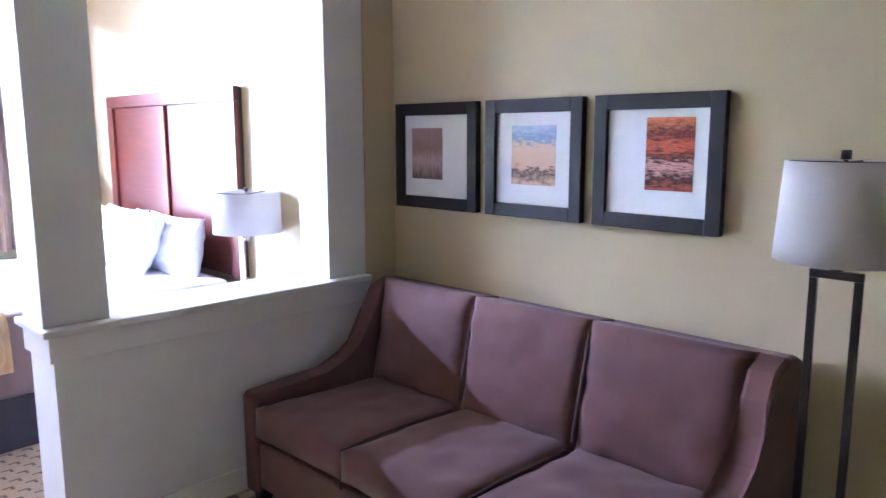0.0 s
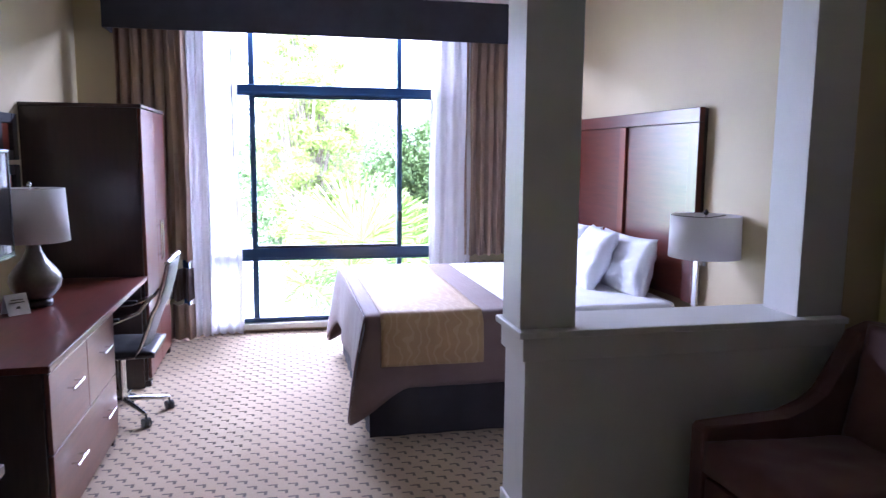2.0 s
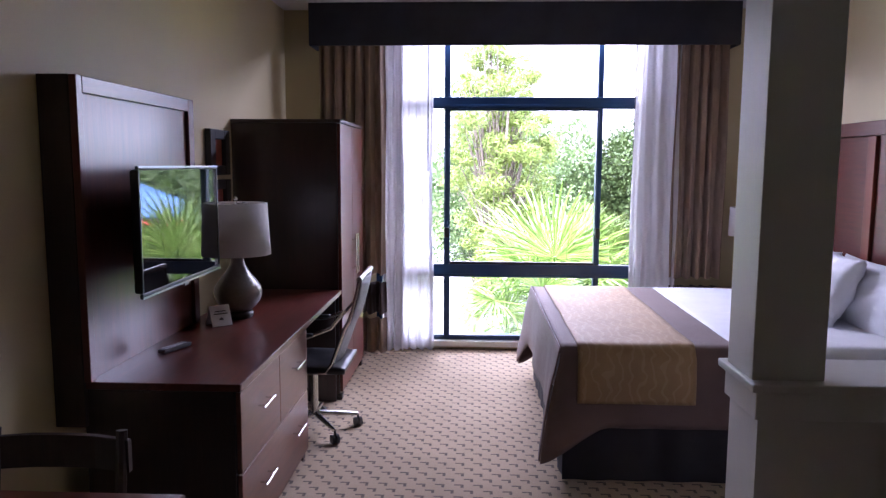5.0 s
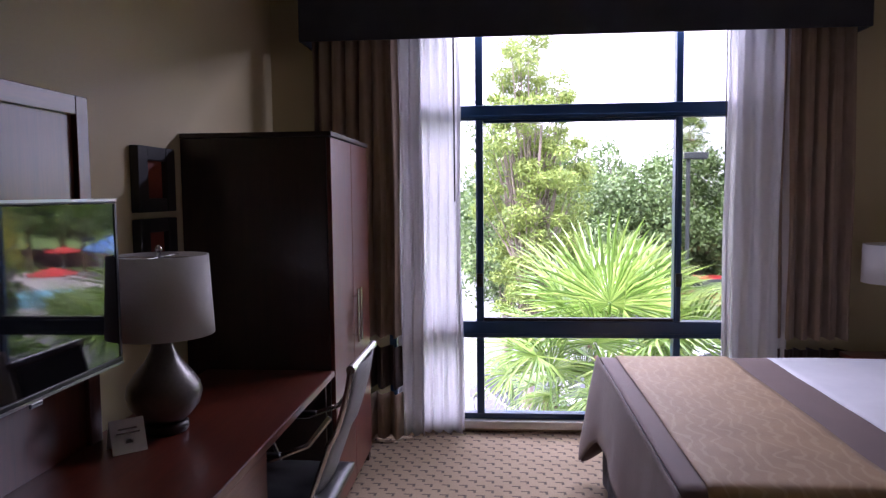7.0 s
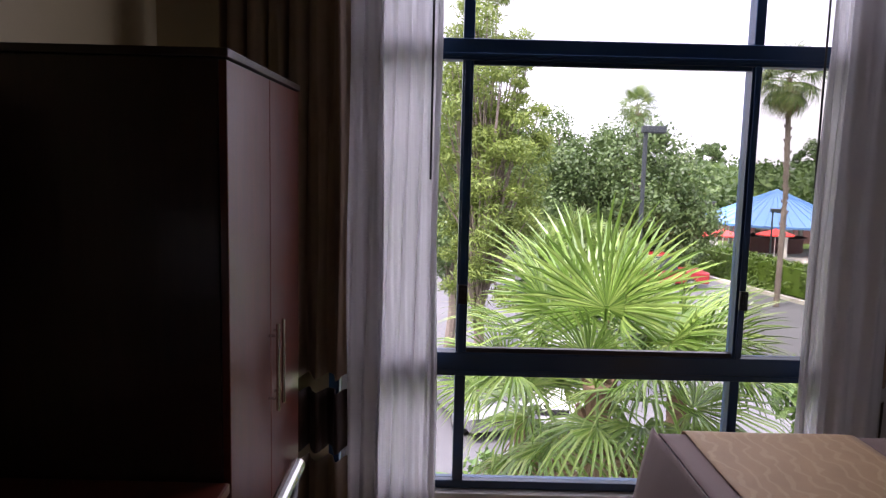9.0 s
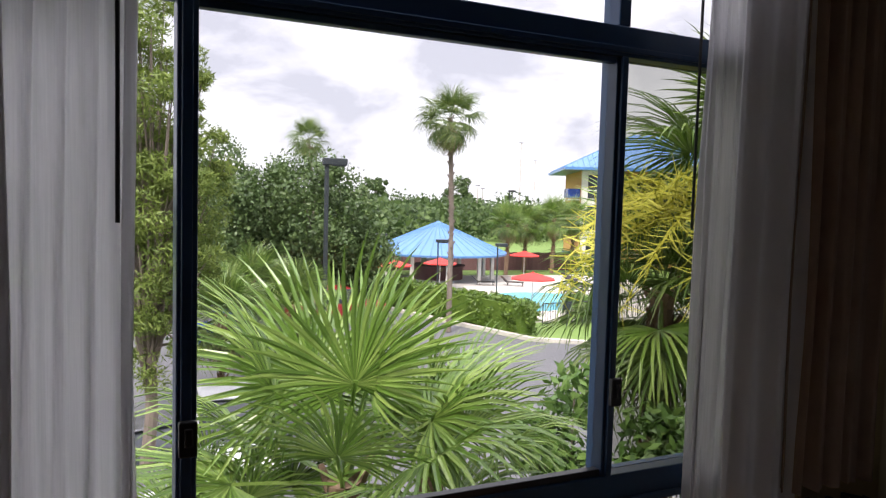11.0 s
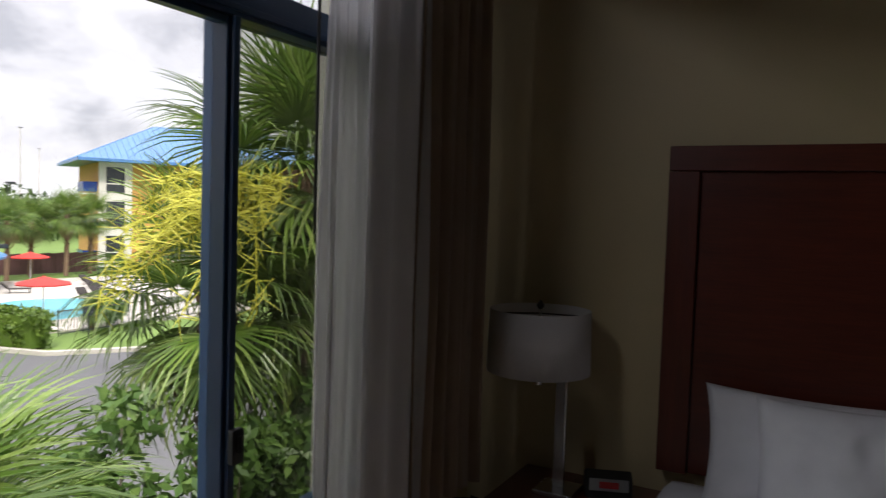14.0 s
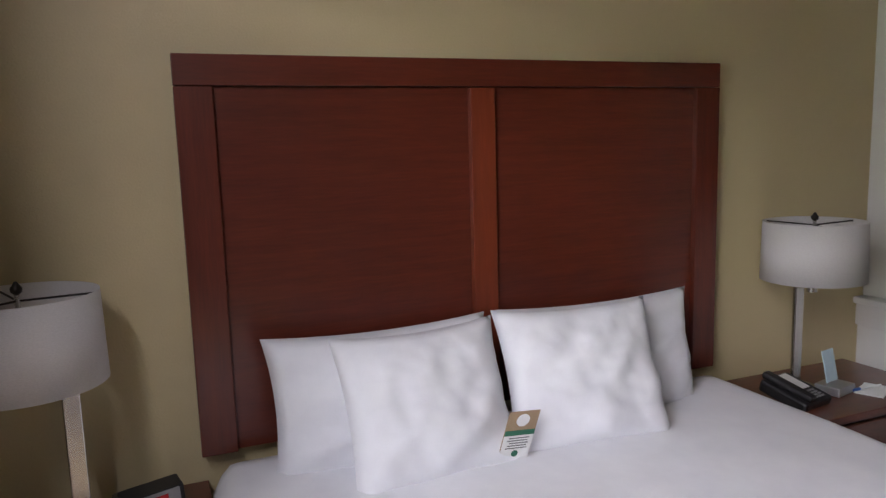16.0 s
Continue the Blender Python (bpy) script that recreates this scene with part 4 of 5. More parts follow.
hb = thing("headboard", (2.37, 4.73, 0.73), "framed cherry wood headboard with two panels on the wall", "headboard")
part("backing", box(2.372, 3.76, 0.73, XH - 0.003, 5.698, 1.905), "wood_dark", hb)
for y0, y1 in ((3.752, 3.86), (5.60, 5.706)):
    part("stile", box(2.335, y0, 0.728, 2.371, y1, 1.82, 0.003), "wood_z", hb)
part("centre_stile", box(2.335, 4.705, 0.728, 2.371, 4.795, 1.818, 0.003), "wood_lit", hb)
part("rail", box(2.335, 3.752, 1.822, 2.371, 5.706, 1.910, 0.003), "wood_y", hb)
part("panel", box(2.356, 3.861, 0.73, 2.371, 4.704, 1.82), "wood_y", hb)
part("panel", box(2.356, 4.796, 0.73, 2.371, 5.599, 1.82), "wood_y", hb)


def bed_pillow(x, y, z, w, h, lean, spin, seed, tag):
    p = thing("pillow", (x, y, z - h / 2), tag, "pillow", "pillows on the bed")
    m = Matrix.Translation((x, y, z)) @ Euler((0, radians(-lean), radians(spin))).to_matrix().to_4x4() @ Matrix(((0, 0, -1, 0), (1, 0, 0, 0), (0, 1, 0, 0), (0, 0, 0, 1)))
    part("pillowcase", pillow(w, h, 0.2, m, seed), "linen", p, smooth=True)


bed_pillow(2.19, 5.17, 0.875, 0.72, 0.45, -12, 0, 1.3, "large white pillow leaning on the headboard")
bed_pillow(2.19, 4.38, 0.875, 0.78, 0.45, -12, 0, 4.1, "large white pillow leaning on the headboard")
bed_pillow(2.03, 5.09, 0.89, 0.53, 0.47, -24, 4, 7.7, "white pillow leaning on another pillow")
bed_pillow(2.04, 4.56, 0.90, 0.55, 0.47, -24, -6, 9.2, "white pillow leaning on another pillow")

cd = thing("bed_card", (1.95, 4.89, 0.72), "brown and white notice card leaning between pillows", "card")
cm = pose(1.93, 4.875, 0.728, 0, -18, 0) @ pose(0, 0, 0, 6, 0, 0)
part("card", box(-0.002, -0.05, 0, 0.0, 0.05, 0.165, turn=cm), "kraft", cd)
part("white_panel", box(-0.0032, -0.049, 0, -0.0022, 0.049, 0.082, turn=cm), "white_card", cd)
part("green_band", box(-0.0034, -0.049, 0.083, -0.0022, 0.049, 0.1, turn=cm), "green_ink", cd)
bm = rod((-0.004, 0, 0.135), (-0.0022, 0, 0.135), 0.021, n=20)
bmesh.ops.transform(bm, matrix=cm, verts=bm.verts)
part("round_emblem", bm, "white_card", cd)
bm = rod((-0.0045, 0, 0.018), (-0.0034, 0, 0.018), 0.011, n=16)
bmesh.ops.transform(bm, matrix=cm, verts=bm.verts)
part("green_emblem", bm, "green_ink", cd)
for k in range(5):
    part("print_line", box(-0.0042, -0.036 + 0.004 * (k % 2), 0.036 + k * 0.009, -0.0034, 0.036 - 0.005 * (k % 3), 0.039 + k * 0.009, turn=cm), "ink", cd)


def nightstand(yc, y0, y1):
    ns = thing("nightstand", (2.15, yc, 0), "dark cherry wood nightstand with a drawer beside the bed", "nightstand", "nightstands")
    part("top", box(1.90, y0, 0.60, XH - 0.004, y1, 0.63, 0.003), "wood_y", ns)
    part("body", box(1.925, y0 + 0.015, 0.05, XH - 0.006, y1 - 0.015, 0.598, 0.002), "wood_dark", ns)
    for z0, z1 in ((0.33, 0.585), (0.07, 0.322)):
        dw = part("drawer", box(1.903, y0 + 0.02, z0, 1.924, y1 - 0.02, z1, 0.003), "wood_front", ns)
        part("handle", rod((1.88, yc - 0.08, (z0 + z1) / 2 + 0.03), (1.88, yc + 0.08, (z0 + z1) / 2 + 0.03), 0.006), "chrome", dw)
        for k in (-0.06, 0.06):
            part("standoff", rod((1.88, yc + k, (z0 + z1) / 2 + 0.03), (1.903, yc + k, (z0 + z1) / 2 + 0.03), 0.004), "chrome", dw)
    part("plinth", box(1.95, y0 + 0.03, 0, XH - 0.02, y1 - 0.03, 0.049), "wood_dark", ns)


nightstand(3.30, 2.95, 3.68)
nightstand(5.96, 5.69, 6.23)


def bedside_lamp(x, y, py):
    bl = thing("bedside_lamp", (x, y, 0.631), "offset chrome post lamp with white drum shade", "bedside lamp", "bedside lamps")
    part("foot", box(x - 0.075, py - 0.075, 0.631, x + 0.075, py + 0.075, 0.65, 0.004), "chrome", bl)
    part("post", box(x - 0.008, py - 0.022, 0.651, x + 0.008, py + 0.022, 1.09, 0.003), "chrome", bl)
    part("arm", box(x - 0.02, min(py, y) - 0.02, 1.045, x + 0.02, max(py, y) + 0.02, 1.085, 0.004), "chrome", bl)
    part("stem", rod((x, y, 1.086), (x, y, 1.30), 0.007), "chrome", bl)
    part("socket", rod((x, y, 1.02), (x, y, 1.044), 0.02, n=16), "chrome", bl)
    s = part("shade", lathe([(0.19, 1.07), (0.185, 1.30)], x, y, 48, close=False), "shade", bl, "white linen drum shade", True)
    thicken(s, 0.004)
    sp = bmesh.new()
    for k in range(3):
        a = k * math.tau / 3 + 0.4
        rod((x, y, 1.285), (x + 0.182 * math.cos(a), y + 0.182 * math.sin(a), 1.292), 0.0028, bm=sp)
    part("spider", sp, "bronze", bl)
    part("finial", lathe([(0.006, 1.301), (0.013, 1.308), (0.014, 1.318), (0.008, 1.326), (0.003, 1.334)], x, y, 16), "bronze", bl, smooth=True)


bedside_lamp(2.19, 3.40, 3.47)
bedside_lamp(2.17, 6.115, 6.02)

ph = thing("telephone", (2.13, 3.55, 0.631), "black desk telephone with keypad and paper label", "telephone")
pm = pose(2.10, 3.57, 0.665, 0, -14, 10)
part("body", box(-0.1, -0.085, -0.03, 0.1, 0.085, 0.02, 0.012, turn=pm), "black", ph)
part("handset", box(-0.105, 0.035, 0.022, 0.105, 0.08, 0.05, 0.012, turn=pm), "black", ph)
part("label_strip", box(-0.02, -0.055, 0.0205, 0.085, 0.015, 0.0225, turn=pm), "white_card", ph, "white paper label")
for i in range(4):
    for j in range(3):
        part("key", box(-0.085 + i * 0.014, -0.05 + j * 0.022, 0.0205, -0.076 + i * 0.014, -0.034 + j * 0.022, 0.0245, 0.001, turn=pm, seg=1), "silver", ph)
hd = thing("card_holder", (2.2, 3.33, 0.631), "clear grey tray holding an upright pale blue card", "card holder")
part("tray", box(-0.05, -0.06, 0, 0.05, 0.06, 0.035, 0.004, turn=pose(2.10, 3.36, 0.6312, 0, 0, 12)), "silver", hd)
part("blue_card", box(-0.002, -0.04, 0, 0.002, 0.04, 0.125, turn=pose(2.12, 3.35, 0.667, 0, 12, 12)), "cyan_card", hd, "pale blue printed card")
np_ = thing("notepad", (2.03, 3.24, 0.631), "white notepad on the nightstand", "notepad")
part("sheets", box(-0.05, -0.075, 0, 0.05, 0.075, 0.004, turn=pose(2.04, 3.22, 0.6312, 0, 0, 24)), "white_card", np_)
pn = thing("pen", (2.05, 3.24, 0.636), "white pen with a blue cap on a notepad", "pen")
part("barrel", rod((2.055, 3.16, 0.6405), (2.06, 3.27, 0.6405), 0.005), "white_card", pn)
part("cap", rod((2.06, 3.2705, 0.6405), (2.062, 3.31, 0.6405), 0.0058), "blue_card", pn, "blue cap")
ck = thing("alarm_clock", (2.25, 5.86, 0.631), "black alarm clock with a red lit display", "alarm clock")
km = pose(2.26, 5.86, 0.632, 0, 0, 20)
part("case", prism([(-0.06, 0), (0.06, 0), (0.055, 0.06), (0.0, 0.085), (-0.045, 0.07)], 'y', -0.085, 0.085, 0.008), "black", ck)
ck.children[0].data.transform(km)
part("face", box(-0.0635, -0.07, 0.012, -0.0555, 0.07, 0.055, 0.002, turn=km @ pose(0.002, 0, 0, 0, 12, 0)), "silver", ck)
part("display", box(-0.0655, -0.035, 0.022, -0.063, 0.035, 0.045, turn=km @ pose(0.002, 0, 0, 0, 12, 0)), "red_led", ck, "red display")

# ---- sofa corner ----
so = thing("sofa", (2.1, 1.45, 0), "three-seat plum fabric sofa with sloping curved arms", "sofa")
SY0, SY1 = 0.50, 2.50
part("seat_frame", box(1.615, SY0 + 0.10, 0.08, 2.45, SY1 - 0.10, 0.30, 0.015), "sofa", so)
part("back_frame", prism([(2.32, 0.10), (2.55, 0.10), (2.585, 0.86), (2.55, 0.885), (2.46, 0.885)], 'y', SY0 + 0.06, SY1 - 0.06, 0.015), "sofa", so)
arm_line = [(1.60, 0.06), (1.60, 0.49), (1.62, 0.512), (1.80, 0.516), (2.00, 0.525), (2.12, 0.55), (2.20, 0.605), (2.25, 0.69), (2.28, 0.79), (2.33, 0.878), (2.42, 0.91), (2.50, 0.90), (2.58, 0.86), (2.56, 0.06)]
for y0, y1 in ((SY0, SY0 + 0.105), (SY1 - 0.105, SY1)):
    part("arm", prism(arm_line, 'y', y0, y1, 0.018), "sofa", so)
SW = (SY1 - SY0 - 0.214) / 3
for i in range(3):
    yc = SY0 + 0.107 + SW * (i + 0.5)
    part("seat_cushion", cushion(0.72, SW - 0.006, 0.17, pose(1.96, yc, 0.38, 0, 2, 0), 0.3, i + 1.5, 0.012), "sofa", so, smooth=True)
    part("back_cushion", cushion(0.50, SW - 0.006, 0.17, pose(2.36, yc, 0.665, 0, -79, 0), 0.35, i + 4.5, 0.014), "sofa", so, smooth=True)
for i in (1, 2):
    yc = SY0 + 0.107 + SW * i
    part("piping", tube([(1.60, yc, 0.30), (1.605, yc, 0.45), (1.8, yc, 0.458), (2.2, yc, 0.445)], 0.007), "piping", so)
    part("piping", tube([(2.245, yc, 0.47), (2.30, yc, 0.70), (2.345, yc, 0.875), (2.42, yc, 0.905), (2.50, yc, 0.892)], 0.008), "piping", so)
for x in (1.66, 2.5):
    for y in (SY0 + 0.05, SY1 - 0.05):
        part("foot", box(x - 0.03, y - 0.03, 0, x + 0.03, y + 0.03, 0.06, 0.004), "wood_dark", so)

for (y0, y1), art, a in (((1.990, 2.545), "art_hall", (0.40, 0.655, 0.20, 0.80)), ((1.413, 1.935), "art_beach", (0.22, 0.80, 0.20, 0.82)), ((0.822, 1.356), "art_sunset", (0.14, 0.62, 0.22, 0.88))):
    wp = thing("framed_print", (XS, (y0 + y1) / 2, 1.25), {"art_hall": "black-framed mauve interior print with wide white mat", "art_beach": "black-framed beach print with wide white mat", "art_sunset": "black-framed orange sunset print with wide white mat"}[art], "framed picture", "pictures above the sofa")
    z0, z1, x1 = 1.255, 1.77, XS - 0.003
    x0 = x1 - 0.035
    fr = box(x0, y0, z0, x1, y0 + 0.058, z1, 0.003)
    box(x0, y1 - 0.058, z0, x1, y1, z1, 0.003, fr)
    box(x0, y0 + 0.059, z0, x1, y1 - 0.059, z0 + 0.058, 0.003, fr)
    box(x0, y0 + 0.059, z1 - 0.058, x1, y1 - 0.059, z1, 0.003, fr)
    part("picture_frame", fr, "frame_dark", wp)
    my0, my1, mz0, mz1 = y0 + 0.057, y1 - 0.057, z0 + 0.057, z1 - 0.057
    part("mat_board", box(x1 - 0.018, my0, mz0, x1 - 0.006, my1, mz1), "mat_board", wp, "white mat board")
    py = sorted((my1 - a[0] * (my1 - my0), my1 - a[1] * (my1 - my0)))
    if art == "art_hall":
        py = sorted((my1 - 0.12 * (my1 - my0), my1 - 0.60 * (my1 - my0)))
    if art == "art_sunset":
        py = sorted((my1 - 0.40 * (my1 - my0), my1 - 0.86 * (my1 - my0)))
    part("print", box(x1 - 0.0205, py[0], mz0 + (a[2] + 0.02) * (mz1 - mz0), x1 - 0.0182, py[1], mz0 + (a[3] + 0.04) * (mz1 - mz0)), art, wp, "small printed picture")

fl = thing("floor_lamp", (2.30, 0.36, 0), "dark bronze double-post floor lamp with white shade", "floor lamp")
FX, FY = 2.30, 0.355
part("base", box(FX - 0.13, FY - 0.13, 0, FX + 0.13, FY + 0.13, 0.03, 0.006), "bronze", fl)
for s in (-1, 1):
    part("post", box(FX - 0.009, FY + s * 0.06 - 0.011, 0.031, FX + 0.009, FY + s * 0.06 + 0.011, 1.205, 0.002), "bronze", fl)
part("crossbar", box(FX - 0.009, FY - 0.072, 1.206, FX + 0.009, FY + 0.072, 1.23, 0.002), "bronze", fl)
part("socket", rod((FX, FY, 1.231), (FX, FY, 1.29), 0.018), "bronze", fl)
part("stem", rod((FX, FY, 1.291), (FX, FY, 1.548), 0.006), "bronze", fl)
s = part("shade", lathe([(0.172, 1.262), (0.155, 1.545)], FX, FY, 48, close=False), "shade", fl, "white drum shade", True)
thicken(s, 0.004)
sp = rod((FX - 0.152, FY, 1.54), (FX + 0.152, FY, 1.54), 0.003)
rod((FX, FY - 0.152, 1.54), (FX, FY + 0.152, 1.54), 0.003, bm=sp)
part("spider", sp, "bronze", fl)
part("finial", lathe([(0.014, 1.549), (0.014, 1.575)], FX, FY, 14), "bronze", fl, smooth=True)


# ---- outdoors ----
G = -4.9
indoors = set(scene.objects)
structure("ground", box(-900, 6.75, G - 1, 900, 1800, G - 0.06), "grass", "wide green lawn reaching to the horizon", "lawn")
structure("road", prism([(-60, 9.5), (40, 9.5), (40, 29.5), (22, 32.0), (17.5, 34.6), (14.4, 36.2), (12.3, 41), (9.8, 47), (7.2, 53.5), (0, 60), (-60, 60)], 'z', G - 0.5, G - 0.03), "asphalt", "grey asphalt drive and car park", "road")
structure("kerb", prism([(40, 29.6), (22, 32.1), (17.55, 34.7), (14.5, 36.3), (12.4, 41.1), (9.9, 47.1), (7.3, 53.5), (7.6, 53.6), (10.2, 47.2), (12.7, 41.2), (14.7, 36.6), (17.7, 35.0), (22.1, 32.4), (40, 29.9)], 'z', G - 0.4, G + 0.12), "concrete", "pale concrete kerb along the drive", "kerb")
structure("planting_bed", box(-30, 6.75, G - 0.5, 30, 9.4, G + 0.02), "mulch", "dark planting bed below the window", "planting bed")
structure("pool_deck", prism([(15.8, 41.5), (30, 41.5), (38, 66), (12, 66), (13, 55)], 'z', G - 0.5, G + 0.03), "concrete", "pale concrete pool deck", "pool deck")
structure("far_car_park", box(66, 175, G - 0.5, 130, 215, G - 0.02), "concrete", "pale far car park", "car park")
structure("facade", box(-12, 6.70, G - 0.05, -0.96, 6.74, 3.1), "stucco_w", "cream outer wall of the hotel", "facade")
structure("facade_right", box(1.63, 6.70, G - 0.05, 12, 6.74, 3.1), "stucco_w", "cream outer wall of the hotel", "facade")

wtr = thing("swimming_pool", (20.2, 49.5, G), "free-form swimming pool with turquoise water and pale coping", "swimming pool")
pool = [(20.2 + (4.6 + 0.6 * math.sin(2 * a + 0.6)) * math.cos(a), 49.2 + (4.2 + 0.8 * math.sin(2 * a)) * math.sin(a)) for a in (k * math.tau / 40 for k in range(40))]
part("coping", prism([((x - 20.2) * 1.07 + 20.2, (y - 49.2) * 1.08 + 49.2) for x, y in pool], 'z', G + 0.031, G + 0.07), "concrete", wtr)
part("water", prism(pool, 'z', G + 0.072, G + 0.085), "water", wtr, "clear turquoise water")


def frond_mesh(name, material, stalk, reach, blades, sweep, droop, seed, width=0.043):
    """A fan leaf: a stalk, then blades spread like a fan, each folded along its middle and hanging at its tip."""
    rnd = random.Random(seed)
    verts, faces = [], []

    def quad(a, b, c, d):
        k = len(verts)
        verts.extend((a, b, c, d))
        faces.append((k, k + 1, k + 2, k + 3))
    r = 0.014 * reach
    for i in range(3):
        p, q = stalk * i / 3, stalk * (i + 1) / 3
        zp, zq = -0.06 * stalk * (i / 3) ** 2, -0.06 * stalk * ((i + 1) / 3) ** 2
        quad((p, -r, zp), (q, -r, zq), (q, 0, zq + r), (p, 0, zp + r))
        quad((p, 0, zp + r), (q, 0, zq + r), (q, r, zq), (p, r, zp))
    z0 = -0.06 * stalk
    for b in range(blades):
        f = (b + 0.5) / blades * 2 - 1
        a = radians(sweep) * f + rnd.uniform(-0.03, 0.03)
        ln = reach * (1 - 0.32 * f * f) * rnd.uniform(0.86, 1.05)
        arch = 0.20 * reach * (1 - abs(f)) + 0.04
        side = Vector((-math.sin(a), math.cos(a), 0))
        fwd = Vector((math.cos(a), math.sin(a), 0))
        hang = droop * rnd.uniform(0.7, 1.3)
        pts, k0 = [], len(verts)
        for s, w in ((0.03, 0.25), (0.38, 1.0), (0.68, 0.8), (0.88, 0.38), (1.0, 0.03)):
            c = Vector((stalk, 0, z0)) + fwd * ln * s * (1 - 0.12 * hang * s * s)
            c.z += arch * math.sin(min(1, s * 1.3) * 1.9) * 0.5 - hang * ln * s ** 3.2 * 0.55
            hw = width * reach * 0.5 * w
            pts.append((c - side * hw, c + Vector((0, 0, -hw * 0.55)), c + side * hw))
        for l, m_, q in pts:
            verts.extend((tuple(l), tuple(m_), tuple(q)))
        for i in range(4):
            o = k0 + 3 * i
            faces.append((o, o + 1, o + 4, o + 3))
            faces.append((o + 1, o + 2, o + 5, o + 4))
    me = bpy.data.meshes.new(name)
    me.from_pydata([tuple(v) for v in verts], [], faces)
    me.materials.append(M[material])
    return me


FRONDS = {
    "palm": [frond_mesh("frond", "palm", 0.75, 1.0, 36, 125, d, 30 + i, 0.034) for i, d in enumerate((0.35, 0.6, 0.9))],
    "palm_dark": [frond_mesh("frond", "palm_dark", 0.75, 1.0, 32, 120, d, 40 + i, 0.036) for i, d in enumerate((0.5, 0.9, 1.3))],
    "palm_dry": [frond_mesh("frond", "palm_dry", 0.6, 0.9, 18, 90, 1.4, 50)],
}


def palm(base, top, trunk_r, size, count, label, kinds=("palm",), low=-35, high=85, dry=6, seed=0, name="fan_palm", group="fan palms outside"):
    rnd = random.Random(seed)
    p = thing(name, base, label, "palm tree", group)
    b, t = Vector(base), Vector(top)
    mid = (b + t) / 2 + Vector((0.02, 0.03, 0)) * (t - b).length
    tb = bmesh.new()
    pts = [b.lerp(mid, i / 6) for i in range(6)] + [mid.lerp(t, i / 6) for i in range(7)]
    tube(pts, trunk_r, 12, tb, 0.8)
    n = int(min(60, (t - b).length * 9))
    if trunk_r > 0.12:
        for i in range(n):
            f = 1 - i / max(1, n) * 0.75
            c = pts[min(12, int(f * 12))].lerp(pts[min(12, int(f * 12) + 1)], f * 12 % 1)
            a = i * 2.4
            o = Vector((math.cos(a), math.sin(a), 0))
            rod(c + o * trunk_r * 0.75, c + o * trunk_r * 1.35 + Vector((0, 0, 0.16)), 0.05, 0.025, 4, tb)
    part("trunk", tb, "palm_bark" if (t - b).length < 9 else "bark", p)
    for i in range(count + dry):
        f = i / count
        dead = i >= count
        el = rnd.uniform(-80, -50) if dead else high + (low - high) * f ** 0.8 + rnd.uniform(-9, 9)
        az = i * 137.5 + rnd.uniform(-18, 18)
        kind = "palm_dry" if dead else kinds[i % len(kinds)]
        meshes = FRONDS[kind]
        me = meshes[min(len(meshes) - 1, int(f * 2.99))] if not dead else meshes[0]
        ob = new("frond", me)
        ob.parent = p
        s = size * rnd.uniform(0.85, 1.1)
        ob.matrix_local = Matrix.Translation(t - b + Vector((0, 0, rnd.uniform(-0.12, 0.05) * size))) @ Euler((rnd.uniform(-0.35, 0.35), -radians(el), radians(az)), 'XYZ').to_matrix().to_4x4() @ Matrix.Diagonal((s, s, s, 1))
    return p


palm((0.62, 8.95, G), (0.54, 8.86, -0.12), 0.13, 0.93, 21, "fan palm with bright green fronds close to the window", seed=3, low=-30, dry=4)
palm((1.30, 9.5, G), (1.25, 9.3, -0.3), 0.11, 0.8, 11, "fan palm with bright green fronds beside a taller palm", seed=6, low=-25, dry=2)
palm((-0.12, 9.3, G), (-0.05, 9.2, -0.55), 0.11, 0.70, 9, "fan palm with bright green fronds beside a taller palm", seed=8, low=-25, dry=2)
palm((5.6, 11.2, G), (5.35, 11.0, 2.1), 0.19, 1.06, 50, "tall fan palm with a shaggy trunk and hanging fronds", ("palm_dark", "palm"), low=-75, dry=10, seed=5)
palm((4.6, 11.4, G), (4.4, 11.2, 0.75), 0.16, 1.0, 36, "fan palm with broad drooping fronds", ("palm", "palm_dark"), low=-65, dry=5, seed=14)
palm((11.2, 39.2, G), (11.0, 39.2, 5.85), 0.14, 1.22, 34, "tall slender fan palm with a skirt of dry fronds", ("palm_dark",), low=-60, dry=16, seed=21)
palm((7.2, 60, G), (6.6, 60, 6.1), 0.15, 1.2, 26, "tall slender fan palm standing above the far trees", ("palm_dark",), low=-50, dry=6, seed=25)
for k, (x, y, z, s) in enumerate(((-0.1, 24.5, -1.55, 1.05), (2.1, 27.0, -1.65, 1.05), (1.1, 33, -1.6, 1.1), (9.8, 74, -1.4, 1.7), (14.0, 88, -1.2, 1.9), (25.6, 66.5, -0.2, 1.5), (28.5, 69, -0.3, 1.5), (31.0, 68, 0.4, 1.6), (33.6, 69, 0.3, 1.6), (18.9, 40.9, -3.9, 0.62))):
    palm((x, y, G), (x + 0.1, y, z), 0.13 if s < 1.2 else 0.2, s, 30, "bushy green fan palm in the grounds", ("palm_dark", "palm"), low=-45, dry=4, seed=60 + k)


